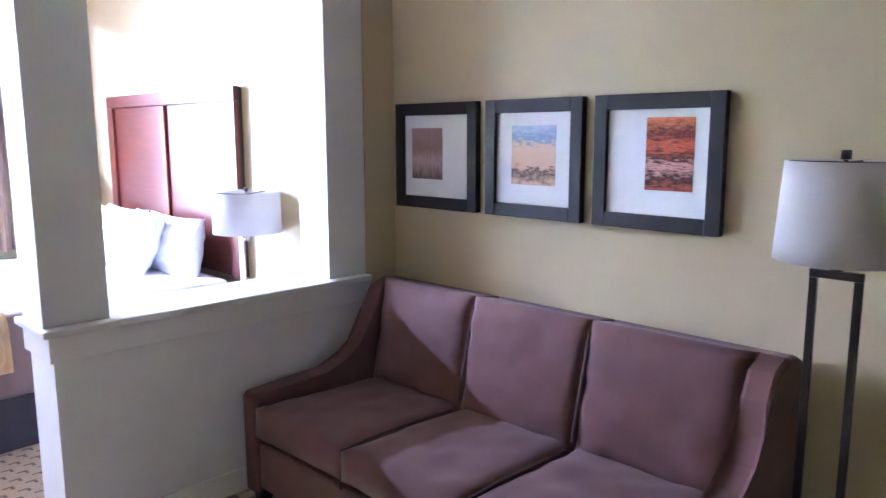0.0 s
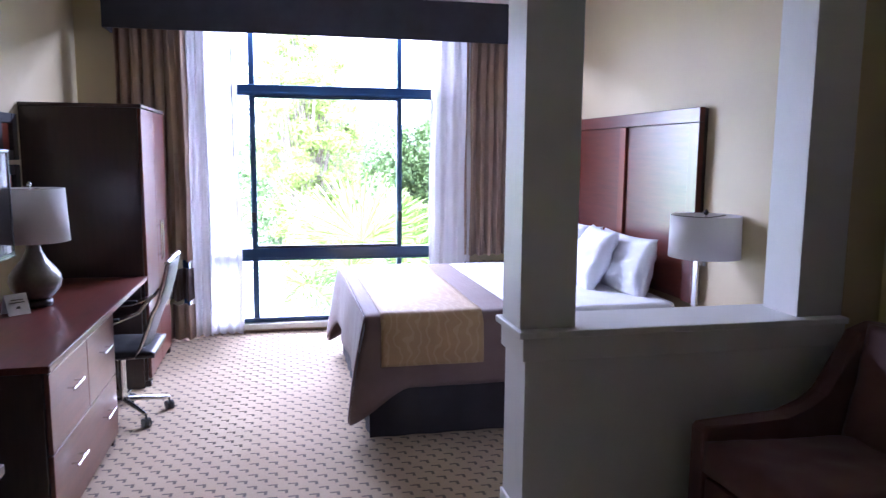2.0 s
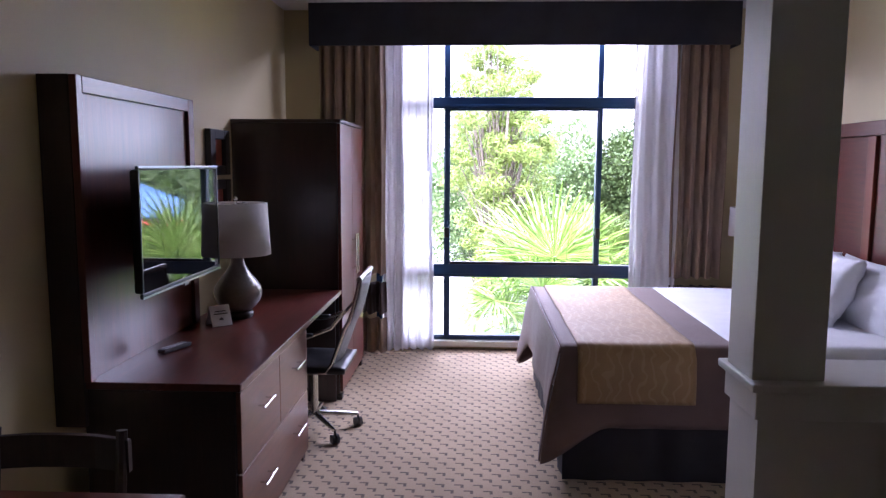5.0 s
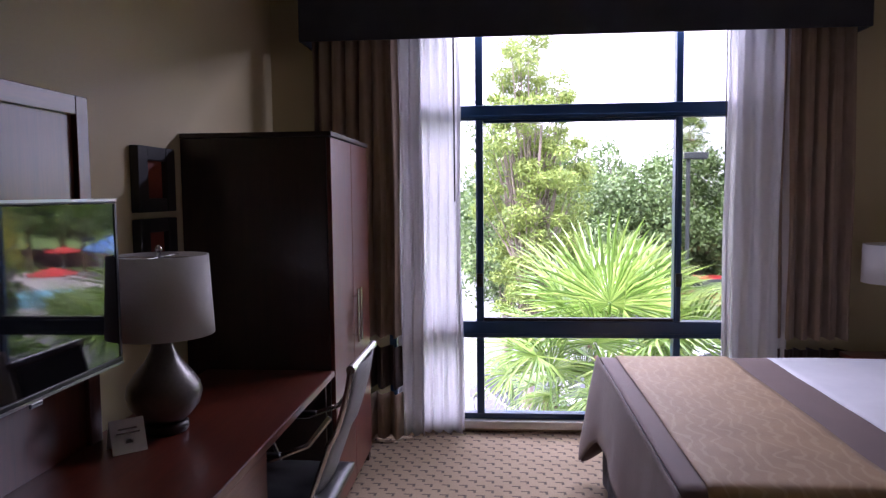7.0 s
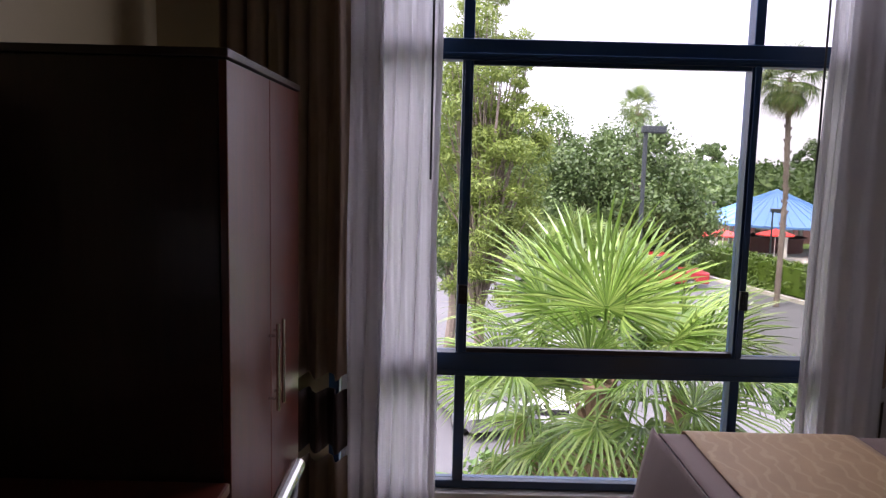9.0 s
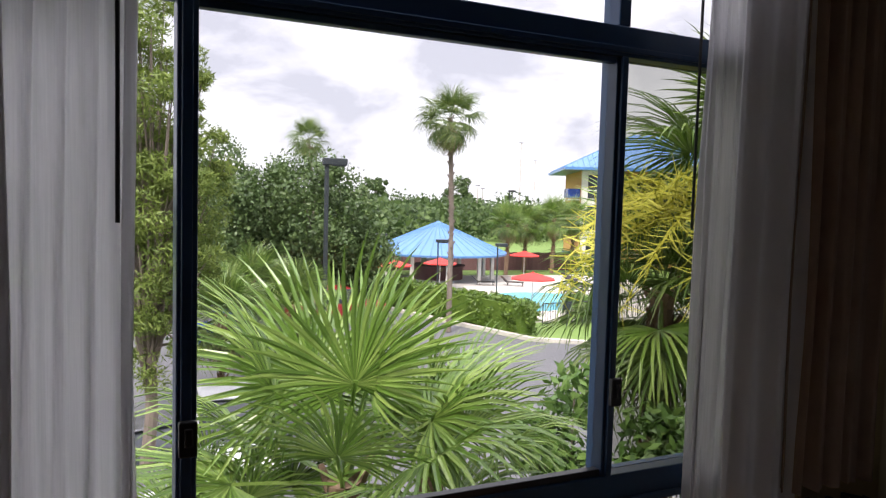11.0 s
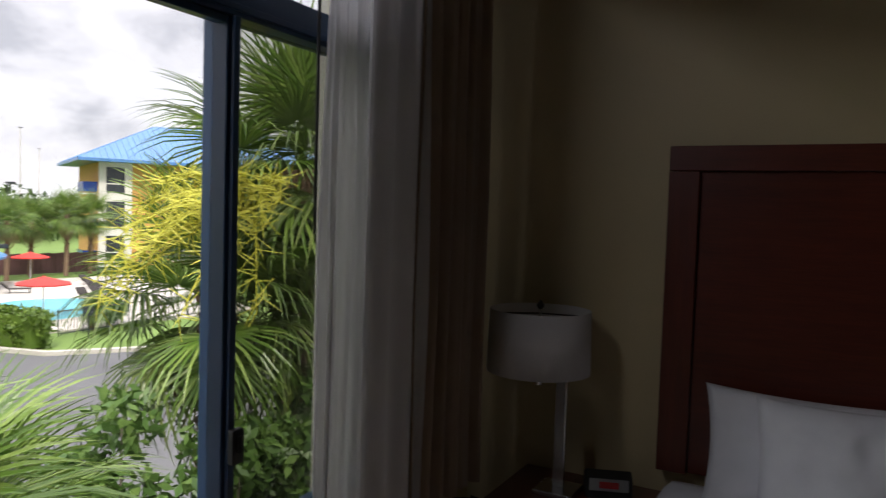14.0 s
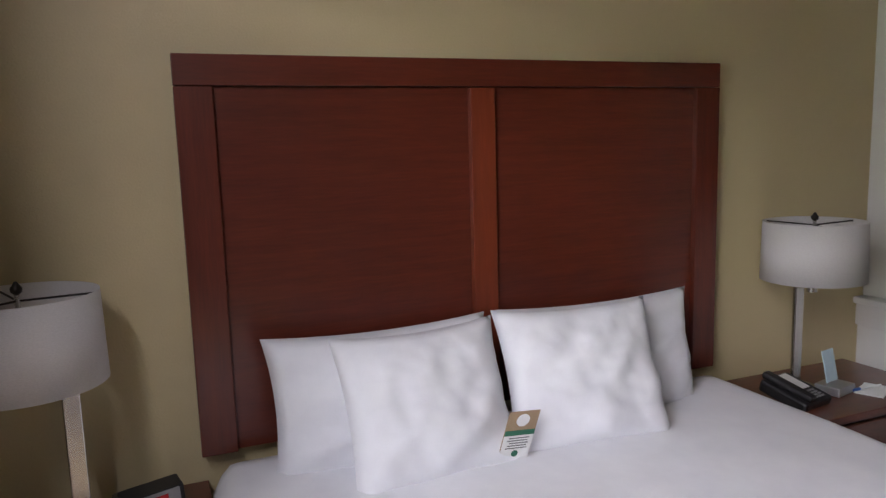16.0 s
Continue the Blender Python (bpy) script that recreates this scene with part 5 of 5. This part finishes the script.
def spray(base, reach, count, seed):
    """Flower stalks of a palm: long arching stems with many thin side twigs."""
    rnd = random.Random(seed)
    bm = bmesh.new()
    for _ in range(count):
        a, e = rnd.uniform(2.4, 4.6), rnd.uniform(-0.1, 0.9)
        d = Vector((math.cos(a) * math.cos(e), math.sin(a) * math.cos(e) * 0.7, math.sin(e)))
        p = Vector(base)
        pts = [p + d * reach * t + Vector((0, 0, -0.55 * reach * t * t)) for t in (0, 0.3, 0.6, 0.85, 1.0)]
        tube(pts, 0.008, 4, bm, 0.4)
        for _k in range(46):
            t = rnd.uniform(0.22, 1)
            c = p + d * reach * t + Vector((0, 0, -0.55 * reach * t * t))
            o = Vector((rnd.gauss(0, 1), rnd.gauss(0, 1), rnd.gauss(-0.2, 0.8))).normalized() * rnd.uniform(0.1, 0.26)
            rod(c, c + o, 0.006, 0.003, 3, bm)
    return bm


fs = thing("palm_flower_spray", (4.15, 10.3, 1.6), "yellow-green branching flower stalks of a fan palm", "flower stalks")
part("stalks", spray((4.15, 10.3, 1.6), 1.35, 22, 4), "flower", fs)


def leaf_cloud(clumps, per, size, seed, flat=1.0, long=1.7):
    """Many small leaves in uneven clumps: (x, y, z, radius) each."""
    g = np.random.default_rng(seed)
    cl = np.array(clumps)
    idx = np.repeat(np.arange(len(cl)), per)
    n = len(idx)
    d = g.normal(size=(n, 3))
    d /= np.linalg.norm(d, axis=1, keepdims=True)
    rad = cl[idx, 3] * g.uniform(0.35, 1.08, n) ** 0.6
    c = cl[idx, :3] + d * rad[:, None] * np.array((1, 1, flat))
    u = g.normal(size=(n, 3))
    u /= np.linalg.norm(u, axis=1, keepdims=True)
    w = np.cross(u, d + 0.4 * g.normal(size=(n, 3)))
    w /= np.linalg.norm(w, axis=1, keepdims=True) + 1e-9
    s = size * g.uniform(0.6, 1.3, n)[:, None]
    pts = np.stack([c - u * s * long / 2, c + w * s / 2, c + u * s * long / 2, c - w * s / 2], axis=1).reshape(-1, 3)
    me = bpy.data.meshes.new("leaves")
    me.from_pydata(pts.tolist(), [], np.arange(4 * n).reshape(-1, 4).tolist())
    return me


def tree(base, crown_c, crown_r, clumps, per, leaf, material, label, seed, trunk_r=0.25, name="oak_tree", limbs=9, clump_r=0.32, flat=1.0, long=1.7, group=""):
    rnd = random.Random(seed)
    t = thing(name, base, label, "tree", group)
    c = Vector(crown_c)
    tb = tube([Vector(base), Vector(base).lerp(c, 0.3) + Vector((0.1, 0, 0)), Vector(base).lerp(c, 0.6), c], trunk_r, 9, taper=0.45)
    cl = []
    while len(cl) < clumps:
        v = Vector((rnd.uniform(-1, 1), rnd.uniform(-1, 1), rnd.uniform(-1, 1)))
        if 0.25 < v.length < 1:
            q = c + Vector((v.x * crown_r[0], v.y * crown_r[1], v.z * crown_r[2]))
            cl.append((q.x, q.y, q.z, clump_r * sum(crown_r) / 3 * rnd.uniform(0.55, 1.25)))
    for q in cl[:limbs * 2]:
        s = Vector(base).lerp(c, rnd.uniform(0.35, 0.95))
        e = Vector(q[:3])
        tube([s, s.lerp(e, 0.5) + Vector((0, 0, 0.15)), e], trunk_r * 0.28, 5, tb, 0.25)
    part("trunk", tb, "bark", t)
    me = leaf_cloud(cl, per, leaf, seed, flat, long)
    me.materials.append(M[material])
    cr = new("crown", me)
    cr.parent = t
    cr.matrix_parent_inverse = Matrix.Translation(-t.location)
    return t


tree((-1.6, 20.5, G), (-1.35, 20.5, 1.6), (1.35, 1.4, 4.2), 170, 230, 0.032, "pine", "tall pine with airy yellow-green needles", 11, 0.16, "pine_tree", 60, 0.16, 0.7, 5.0)
tree((-2.9, 26, G), (-2.7, 26, 0.8), (2.0, 2.0, 3.6), 50, 300, 0.09, "oak", "leafy dark green tree beside the car park", 12, 0.22, group="broadleaf trees")
tree((2.0, 46, G), (1.6, 46, -0.2), (3.6, 3.0, 4.4), 85, 330, 0.14, "oak", "large rounded dark green oak tree", 13, 0.35, group="broadleaf trees")
tree((6.0, 47, G), (5.6, 47, -0.4), (4.0, 3.0, 4.2), 90, 330, 0.14, "oak", "large rounded dark green oak tree", 14, 0.35, group="broadleaf trees")
tree((-3.5, 50, G), (-3.2, 50, 0.3), (4.2, 3, 4.4), 70, 330, 0.15, "oak", "large rounded dark green oak tree", 15, 0.35, group="broadleaf trees")
tree((10.5, 78, G), (10.3, 78, -1.2), (3.0, 2.4, 3.6), 50, 260, 0.2, "hedge", "bright green tree beyond the lawn", 16, 0.3, group="broadleaf trees")
tree((40.5, 190, G), (40, 190, 4.2), (4.5, 4, 3.6), 26, 160, 0.4, "wood_far", "thin far tree rising over the woods", 18, 0.4, limbs=9, clump_r=0.25, group="broadleaf trees")
tree((80, 235, G), (80, 235, 3.2), (7, 5, 6), 24, 200, 0.5, "wood_far", "far tree rising over the woods", 19, 0.4, limbs=6, group="broadleaf trees")


def shrub(base, h, r, per, leaf, label, seed, material="shrub", name="shrub", long=2.4, group="shrubs below the window"):
    rnd = random.Random(seed)
    s = thing(name, base, label, "shrub", group)
    b = Vector(base)
    tb = bmesh.new()
    cl = []
    for i in range(26):
        a, k = rnd.uniform(0, math.tau), rnd.uniform(0.1, 1)
        e = b + Vector((r * k * math.cos(a), r * k * math.sin(a), h * rnd.uniform(0.4, 1.0) * (1 - 0.3 * k)))
        tube([b + Vector((0.05 * math.cos(a), 0.05 * math.sin(a), 0)), b.lerp(e, 0.6) + Vector((0, 0, 0.1 * h)), e], 0.02, 5, tb, 0.4)
        cl.append((e.x, e.y, e.z, 0.2 * r + 0.15))
        cl.append((e.x * 0.6 + b.x * 0.4, e.y * 0.6 + b.y * 0.4, e.z * 0.75 + b.z * 0.25, 0.25 * r + 0.1))
    part("stems", tb, "bark", s)
    me = leaf_cloud(cl, per, leaf, seed, 1.0, long)
    me.materials.append(M[material])
    cr = new("leaves", me)
    cr.parent = s
    cr.matrix_parent_inverse = Matrix.Translation(-s.location)


shrub((2.9, 10.4, G), 5.1, 0.8, 240, 0.06, "tall shrub with glossy dark green leaves", 31)
shrub((3.8, 10.2, G), 5.3, 0.95, 230, 0.065, "tall shrub with glossy dark green leaves", 32)
shrub((5.3, 10.0, G), 5.6, 1.0, 220, 0.065, "tall shrub with glossy dark green leaves", 33)
shrub((6.3, 11.4, G), 6.2, 1.3, 120, 0.08, "tall shrub with glossy dark green leaves", 34)
shrub((0.1, 13.6, G), 2.6, 1.0, 90, 0.07, "low shrub with green leaves beside a palm", 35)
shrub((-2.2, 12.8, G), 2.9, 1.2, 90, 0.07, "low shrub with green leaves beside a palm", 36)
shrub((20.5, 42.0, G), 1.5, 0.9, 60, 0.1, "small green shrub beside the pool fence", 37, group="shrubs by the pool")

# clipped hedge along the drive
hg = thing("hedge", (13, 49, G), "long clipped green hedge beside the pool", "hedge", kind="stuff")
rnd_h = random.Random(5)
line = [Vector((15.0, 37.9, 0)), Vector((13.7, 41.8, 0)), Vector((11.3, 47.8, 0)), Vector((8.9, 53.8, 0))]
cl = []
for a, b in zip(line, line[1:]):
    for i in range(34):
        p = a.lerp(b, i / 34)
        for z in (0.35, 0.85, 1.35):
            cl.append((p.x + rnd_h.uniform(-0.45, 0.45), p.y + rnd_h.uniform(-0.4, 0.4), G + z + rnd_h.uniform(-0.06, 0.06), 0.42))
me = leaf_cloud(cl, 75, 0.12, 71)
me.materials.append(M["hedge"])
ho = new("hedge_leaves", me)
ho.parent = hg
ho.matrix_parent_inverse = Matrix.Translation(-hg.location)
core = bmesh.new()
for a, b in zip(line, line[1:]):
    q = (b - a).normalized()
    s = Vector((-q.y, q.x, 0)) * 0.5
    lo = [a + s, b + s, b - s, a - s]
    prism([(v.x, v.y) for v in lo], 'z', G + 0.03, G + 1.45, bm=core)
part("hedge_core", core, "hedge", hg)

# woods on the horizon
rw = random.Random(9)
cl = []
for i in range(1500):
    k = rw.random()
    y = 105 + 260 * k ** 1.3
    x = rw.uniform(-0.55, 0.62) * y * 1.25
    if 60 < x < 135 and 165 < y < 222 or (20 < x < 70 and y < 120):
        continue
    h = rw.uniform(4.0, 8.5) * (0.75 + 0.5 * wobble(x, y, 0, 0.02))
    for z in (0.3, 0.62, 0.9):
        cl.append((x + rw.uniform(-2, 2), y, G + h * z, 2.6 + 1.4 * (1 - z)))
for i in range(130):
    x, y = rw.uniform(-40, 22), rw.uniform(84, 104)
    h = rw.uniform(3.4, 6.5)
    for z in (0.3, 0.75):
        cl.append((x, y, G + h * z, 1.9))
woods = leaf_cloud(cl, 46, 0.62, 72, 0.9)
woods.materials.append(M["wood_far"])
tagged(new("far_woods", woods), "dense green woods along the horizon", "woods", kind="stuff")
for i, (x, y, h) in enumerate(((7.6, 70, 3.4), (12.5, 72, 2.2), (21, 86, 3.2), (24.5, 90, 3.4))):
    tree((x, y, G), (x, y, G + h * 0.6), (1.7, 1.5, h * 0.5), 26, 200, 0.17, "hedge" if i % 2 else "oak", "bushy green tree beyond the lawn", 80 + i, 0.15, group="broadleaf trees")

# pool pavilion
PVX, PVY, PVR = 18.2, 64.0, 5.9
pv = thing("pool_pavilion", (PVX, PVY, G), "open pavilion with a conical blue metal roof", "pavilion")
EZ, AZ = G + 2.2, -0.15
seg = 40
rf = part("roof", lathe([(PVR, EZ), (PVR + 0.02, EZ + 0.16), (0.35, AZ), (0.05, AZ + 0.2)], PVX, PVY, seg), "roof_blue", pv, "blue standing-seam metal roof")
for k in range(seg):
    a = (k + 0.5) * math.tau / seg
    part("roof_seam", rod((PVX + PVR * math.cos(a), PVY + PVR * math.sin(a), EZ + 0.17), (PVX + 0.35 * math.cos(a), PVY + 0.35 * math.sin(a), AZ + 0.02), 0.045, 0.03, 4), "roof_blue", rf)
for k in range(10):
    a = k * math.tau / 10 + 0.2
    x, y = PVX + 4.7 * math.cos(a), PVY + 4.7 * math.sin(a)
    part("column", box(x - 0.14, y - 0.14, G + 0.03, x + 0.14, y + 0.14, EZ, 0.02), "stucco_w", pv)
part("bar_counter", lathe([(2.2, G + 0.03), (2.2, G + 1.1), (2.4, G + 1.12), (2.4, G + 1.2)], PVX, PVY, 24), "fence_red", pv, "maroon bar counter")
part("core_wall", box(PVX - 1.2, PVY - 0.8, G + 0.03, PVX + 1.2, PVY + 0.9, EZ - 0.02), "stucco_w", pv)

bf = thing("board_fence", (20, 72, G), "maroon board fence behind the pool", "fence")
for i in range(64):
    x = 8.5 + i * 0.42
    part("board", box(x, 71.0 - 0.0, G, x + 0.40, 71.06, G + 1.75 + 0.03 * (i % 3)), "fence_red", bf)


def railing(p0, p1, h, step, label, mat):
    f = thing("pool_fence", p0, label, "railing", "pool railings")
    a, b = Vector(p0), Vector(p1)
    n = int((b - a).length / step)
    for z in (0.12, h):
        part("rail", rod(a + Vector((0, 0, z)), b + Vector((0, 0, z)), 0.03, n=6), mat, f)
    for i in range(n + 1):
        p = a.lerp(b, i / n)
        part("baluster" if i % 8 else "post", rod(p, p + Vector((0, 0, h + (0.0 if i % 8 else 0.08))), 0.014 if i % 8 else 0.035, n=5), mat, f)


railing((16.9, 40.2, G), (27.5, 42.2, G), 1.2, 0.17, "dark iron railing in front of the pool", "iron")
railing((27.5, 42.2, G), (30.5, 62, G), 1.25, 0.35, "blue-grey iron railing along the pool deck", "iron")


def umbrella(x, y, h, r, name="pool_umbrella"):
    u = thing(name, (x, y, G + 0.03), "red pool umbrella on a white pole", "umbrella", "pool umbrellas")
    part("pole", rod((x, y, G + 0.03), (x, y, G + h), 0.03, n=8), "car_white", u)
    part("canopy", lathe([(r, G + h - 0.45), (r * 1.01, G + h - 0.38), (0.06, G + h), (0.02, G + h + 0.08)], x, y, 8), "umbrella", u, "red cloth canopy")
    part("foot", rod((x, y, G + 0.03), (x, y, G + 0.12), 0.25, n=12), "concrete", u)


for x, y, h, r in ((16.1, 56.5, 2.35, 1.3), (19.0, 46.2, 2.3, 1.45), (26.3, 64, 2.4, 1.4), (12.6, 56.5, 2.2, 1.3), (10.6, 56, 2.2, 1.2)):
    umbrella(x, y, h, r)
lg = thing("sun_lounger", (24.5, 52, G + 0.03), "dark sun lounger with raised back on the pool deck", "sun lounger", "sun loungers")
part("bed_frame", box(24.2, 51.2, G + 0.3, 24.85, 52.6, G + 0.37, 0.02), "bronze", lg)
part("backrest", box(24.2, 52.6, G + 0.32, 24.85, 53.2, G + 0.39, 0.02, turn=Matrix.Translation((0, 52.6, G + 0.35)) @ pose(0, 0, 0, 42) @ Matrix.Translation((0, -52.6, -G - 0.35))), "bronze", lg)
for x in (24.25, 24.8):
    for y in (51.3, 52.5):
        part("leg", rod((x, y, G + 0.03), (x, y, G + 0.3), 0.025, n=6), "bronze", lg)
for x, y, a in ((26.0, 53, 8), (27.2, 55, 12), (28, 57.5, 10), (22.8, 58, 60), (20.5, 58.5, 80), (29, 60, 15)):
    copy_thing(lg, pose(x, y, G + 0.03, 0, 0, a))


def street_lamp(x, y, top, head, label, sweep=(1, 0)):
    s = thing("street_lamp", (x, y, G), label, "street lamp", "street lamps")
    part("pole", rod((x, y, G), (x, y, top), 0.075 if top > 1 else 0.05, n=10), "iron", s)
    sx, sy = sweep
    part("head", box(x - 0.14 + (0 if sx > 0 else -head), y - 0.16, top - 0.02, x + 0.14 + (head if sx > 0 else 0), y + 0.16, top + 0.20, 0.02), "iron", s)
    part("lens", box(x + 0.16, y - 0.12, top - 0.05, x + 0.14 + head - 0.05, y + 0.12, top - 0.021), "dark_glass", s)


street_lamp(3.25, 28, 2.75, 0.5, "tall dark pole lamp with a flat box head")
for x, y, z in ((11.5, 57.5, -1.0), (14.2, 51.0, -1.05), (18.7, 51.5, -1.3)):
    street_lamp(x, y, z, 0.55, "slim dark lamp post beside the pool")
street_lamp(35.6, 90, 3.2, 0.6, "tall dark pole lamp far beyond the pool")
for x, y, h, r in ((76.1, 180, 17.5, 0.16), (53.4, 150, 5.3, 0.18), (62, 170, 5.2, 0.16), (94, 210, 15, 0.16)):
    m = thing("utility_pole", (x, y, G), "slender grey pole beyond the woods", "pole", "far poles")
    part("pole", rod((x, y, G), (x, y, h), r, r * 0.6, 8), "concrete", m)
    part("tip", box(x - 0.5, y - 0.1, h, x + 0.5, y + 0.1, h + 0.15), "iron", m)
gs = thing("sign_post", (17.9, 39.3, G), "small sign on a post beside the kerb", "sign")
part("post", rod((17.9, 39.3, G - 0.06), (17.9, 39.3, G + 1.25), 0.03, n=6), "iron", gs)
part("sign_plate", box(17.65, 39.24, G + 1.0, 18.15, 39.268, G + 1.45, 0.01), "iron", gs)

# neighbouring hotel wing
hx, hy = 40.2, 74.0
hw2 = thing("hotel_wing", (hx + 8, hy + 6, G), "three-storey ochre hotel wing with blue metal roof", "building")
part("wall", box(hx + 0.6, hy + 0.6, G, hx + 26, hy + 14, 5.6), "stucco_y", hw2)
part("corner_bay", box(hx + 0.65, hy + 0.2, G, hx + 3.7, hy + 0.59, 5.6, 0.02), "stucco_w", hw2)
roof = bmesh.new()
rz = 5.75
c = [roof.verts.new(p) for p in ((hx - 1.4, hy - 1.4, rz), (hx + 28, hy - 1.4, rz), (hx + 28, hy + 16, rz), (hx - 1.4, hy + 16, rz), (hx + 7.4, hy + 7.3, rz + 4.3), (hx + 20, hy + 7.3, rz + 4.3))]
for f in ((0, 1, 5, 4), (1, 2, 5), (2, 3, 4, 5), (3, 0, 4), (3, 2, 1, 0)):
    roof.faces.new([c[i] for i in f])
rf = part("roof", roof, "roof_blue", hw2, "blue standing-seam hipped roof")
part("fascia", box(hx - 1.42, hy - 1.42, rz - 0.28, hx + 28, hy + 16, rz - 0.004), "roof_blue", hw2)
for i in range(40):
    x = hx - 1.2 + i * 0.62
    top = min(1.0, (x - hx + 1.4) / 8.8)
    part("roof_seam", rod((x, hy - 1.4, rz + 0.03), (x, hy - 1.4 + 8.7 * top, rz + 0.03 + 4.3 * top), 0.05, n=4), "roof_blue", rf)
for i in range(24):
    y = hy - 1.2 + i * 0.62
    top = min(1.0, (y - hy + 1.4) / 8.7, (hy + 16 - y) / 8.7)
    part("roof_seam", rod((hx - 1.4, y, rz + 0.03), (hx - 1.4 + 8.8 * top, y, rz + 0.03 + 4.3 * top), 0.05, n=4), "roof_blue", rf)
for st in range(3):
    z = G + 0.6 + st * 3.4
    w_ = part("window", box(hx + 1.3, hy + 0.12, z, hx + 3.0, hy + 0.198, z + 2.5), "dark_glass", hw2, "dark window")
    part("window_bar", box(hx + 1.3, hy + 0.08, z + 0.8, hx + 3.0, hy + 0.118, z + 0.9), "stucco_w", w_)
    for j in range(5):
        w_ = part("window", box(hx + 7.5 + j * 4, hy + 0.5, z, hx + 9.3 + j * 4, hy + 0.598, z + 2.2), "dark_glass", hw2, "dark window")
        part("sill", box(hx + 7.4 + j * 4, hy + 0.42, z - 0.14, hx + 9.4 + j * 4, hy + 0.598, z - 0.01), "stucco_w", w_)
    bl = part("balcony", box(hx - 0.7, hy + 0.8, z - 0.25, hx + 0.59, hy + 4.5, z - 0.1), "stucco_w", hw2)
    part("balcony_rail", box(hx - 0.72, hy + 0.8, z + 0.0, hx - 0.66, hy + 4.5, z + 1.0), "car_blue", bl, "blue balcony railing")
    part("balcony_rail", box(hx - 0.72, hy + 0.74, z + 0.0, hx + 0.59, hy + 0.79, z + 1.0), "car_blue", bl, "blue balcony railing")

hw2.matrix_basis = Matrix.Translation((37.7, 75.3, 0)) @ pose(0, 0, 0, 0, 0, -20) @ Matrix.Translation((-hx - 0.6, -hy - 0.6, 0)) @ hw2.matrix_basis


def car(name, base, turn, L, W, H, paint, label, pickup=False):
    v = thing(name, base, label, "car", "parked cars")
    m = Matrix.Translation(base) @ pose(0, 0, 0, 0, 0, turn)
    if pickup:
        low = [(-L / 2, 0.35), (L / 2, 0.35), (L / 2, 0.95), (L * 0.18, 1.0), (L * 0.12, 1.02), (-L * 0.18, 1.02), (-L / 2, 1.05)]
        cab = [(-L * 0.16, 1.02), (L * 0.2, 1.0), (L * 0.10, H), (-L * 0.14, H)]
    else:
        low = [(-L / 2, 0.3), (L / 2, 0.3), (L * 0.495, 0.62), (L * 0.40, 0.80), (L * 0.22, 0.9), (-L * 0.36, 0.95), (-L * 0.49, 0.85)]
        cab = [(-L * 0.34, 0.93), (L * 0.23, 0.88), (L * 0.06, H), (-L * 0.20, H)]

    def put(nm, bm, mt, label_="", par=v):
        bmesh.ops.transform(bm, matrix=m, verts=bm.verts)
        return part(nm, bm, mt, par, label_)
    body = put("body", prism(low, 'y', -W / 2, W / 2, 0.08), paint)
    put("cabin", prism(cab, 'y', -W / 2 + 0.12, W / 2 - 0.12, 0.05), "dark_glass", "dark glass cabin")
    put("roof_panel", box(min(cab[2][0], cab[3][0]) - 0.1, -W / 2 + 0.14, H - 0.01, max(cab[2][0], cab[3][0]) + 0.1, W / 2 - 0.14, H + 0.04, 0.02), paint)
    for s in (-1, 1):
        put("headlight", box(L / 2 - 0.12, s * W * 0.36 - 0.17, 0.62, L / 2 + 0.01, s * W * 0.36 + 0.17, 0.76, 0.02), "car_white", "clear headlight", body)
    put("grille", box(L / 2 - 0.05, -0.4, 0.5, L / 2 + 0.015, 0.4, 0.66, 0.01), "black", "", body)
    for x in (-L * 0.31, L * 0.31):
        for s in (-1, 1):
            wl = put("wheel", rod((x, s * (W / 2 - 0.2), 0.32), (x, s * (W / 2 + 0.01), 0.32), 0.32, n=20), "rubber")
            put("rim", rod((x, s * (W / 2 + 0.011), 0.32), (x, s * (W / 2 + 0.025), 0.32), 0.2, n=14), "silver", "", wl)


car("sedan_car", (-1.75, 21.6, G - 0.03), -62, 4.5, 1.8, 1.42, "car_grey", "silver-grey sedan parked outside")
car("pickup_truck", (0.9, 35.5, G - 0.03), -40, 5.2, 1.95, 1.85, "car_blue", "bright blue pickup truck parked outside", True)
car("sedan_car", (2.9, 31, G - 0.03), -50, 4.5, 1.8, 1.42, "car_grey", "silver-grey sedan parked behind a palm")
for i, (x, y, mt) in enumerate(((75, 190, "car_white"), (80, 192, "car_grey"), (84, 193, "car_red"), (88, 194, "car_red"), (71.5, 190, "car_grey"))):
    car("van" if i == 0 else "sedan_car", (x, y, G - 0.02), 5, 5.0, 1.9, 2.1 if i == 0 else 1.5, mt, "small car in the far car park")
car("sport_utility_car", (0.28, 22.6, G - 0.03), -86, 4.7, 1.9, 1.75, "car_white", "white sport utility car parked behind the palms")
car("pickup_truck", (6.2, 43.6, G - 0.03), 8, 5.2, 1.95, 1.8, "car_red", "red pickup truck parked beside the hedge", True)

# the grounds lie turned against the hotel's front
SITE = Matrix.Translation((-0.543, 5.095, 0)) @ pose(0, 0, 0, 0, 0, -8.07) @ Matrix.Translation((0.328, -4.901, 0))
for ob in list(scene.objects):
    if ob.parent is None and ob not in indoors and ob.name not in ("ground", "planting_bed", "facade", "facade_right"):
        ob.matrix_basis = SITE @ ob.matrix_basis
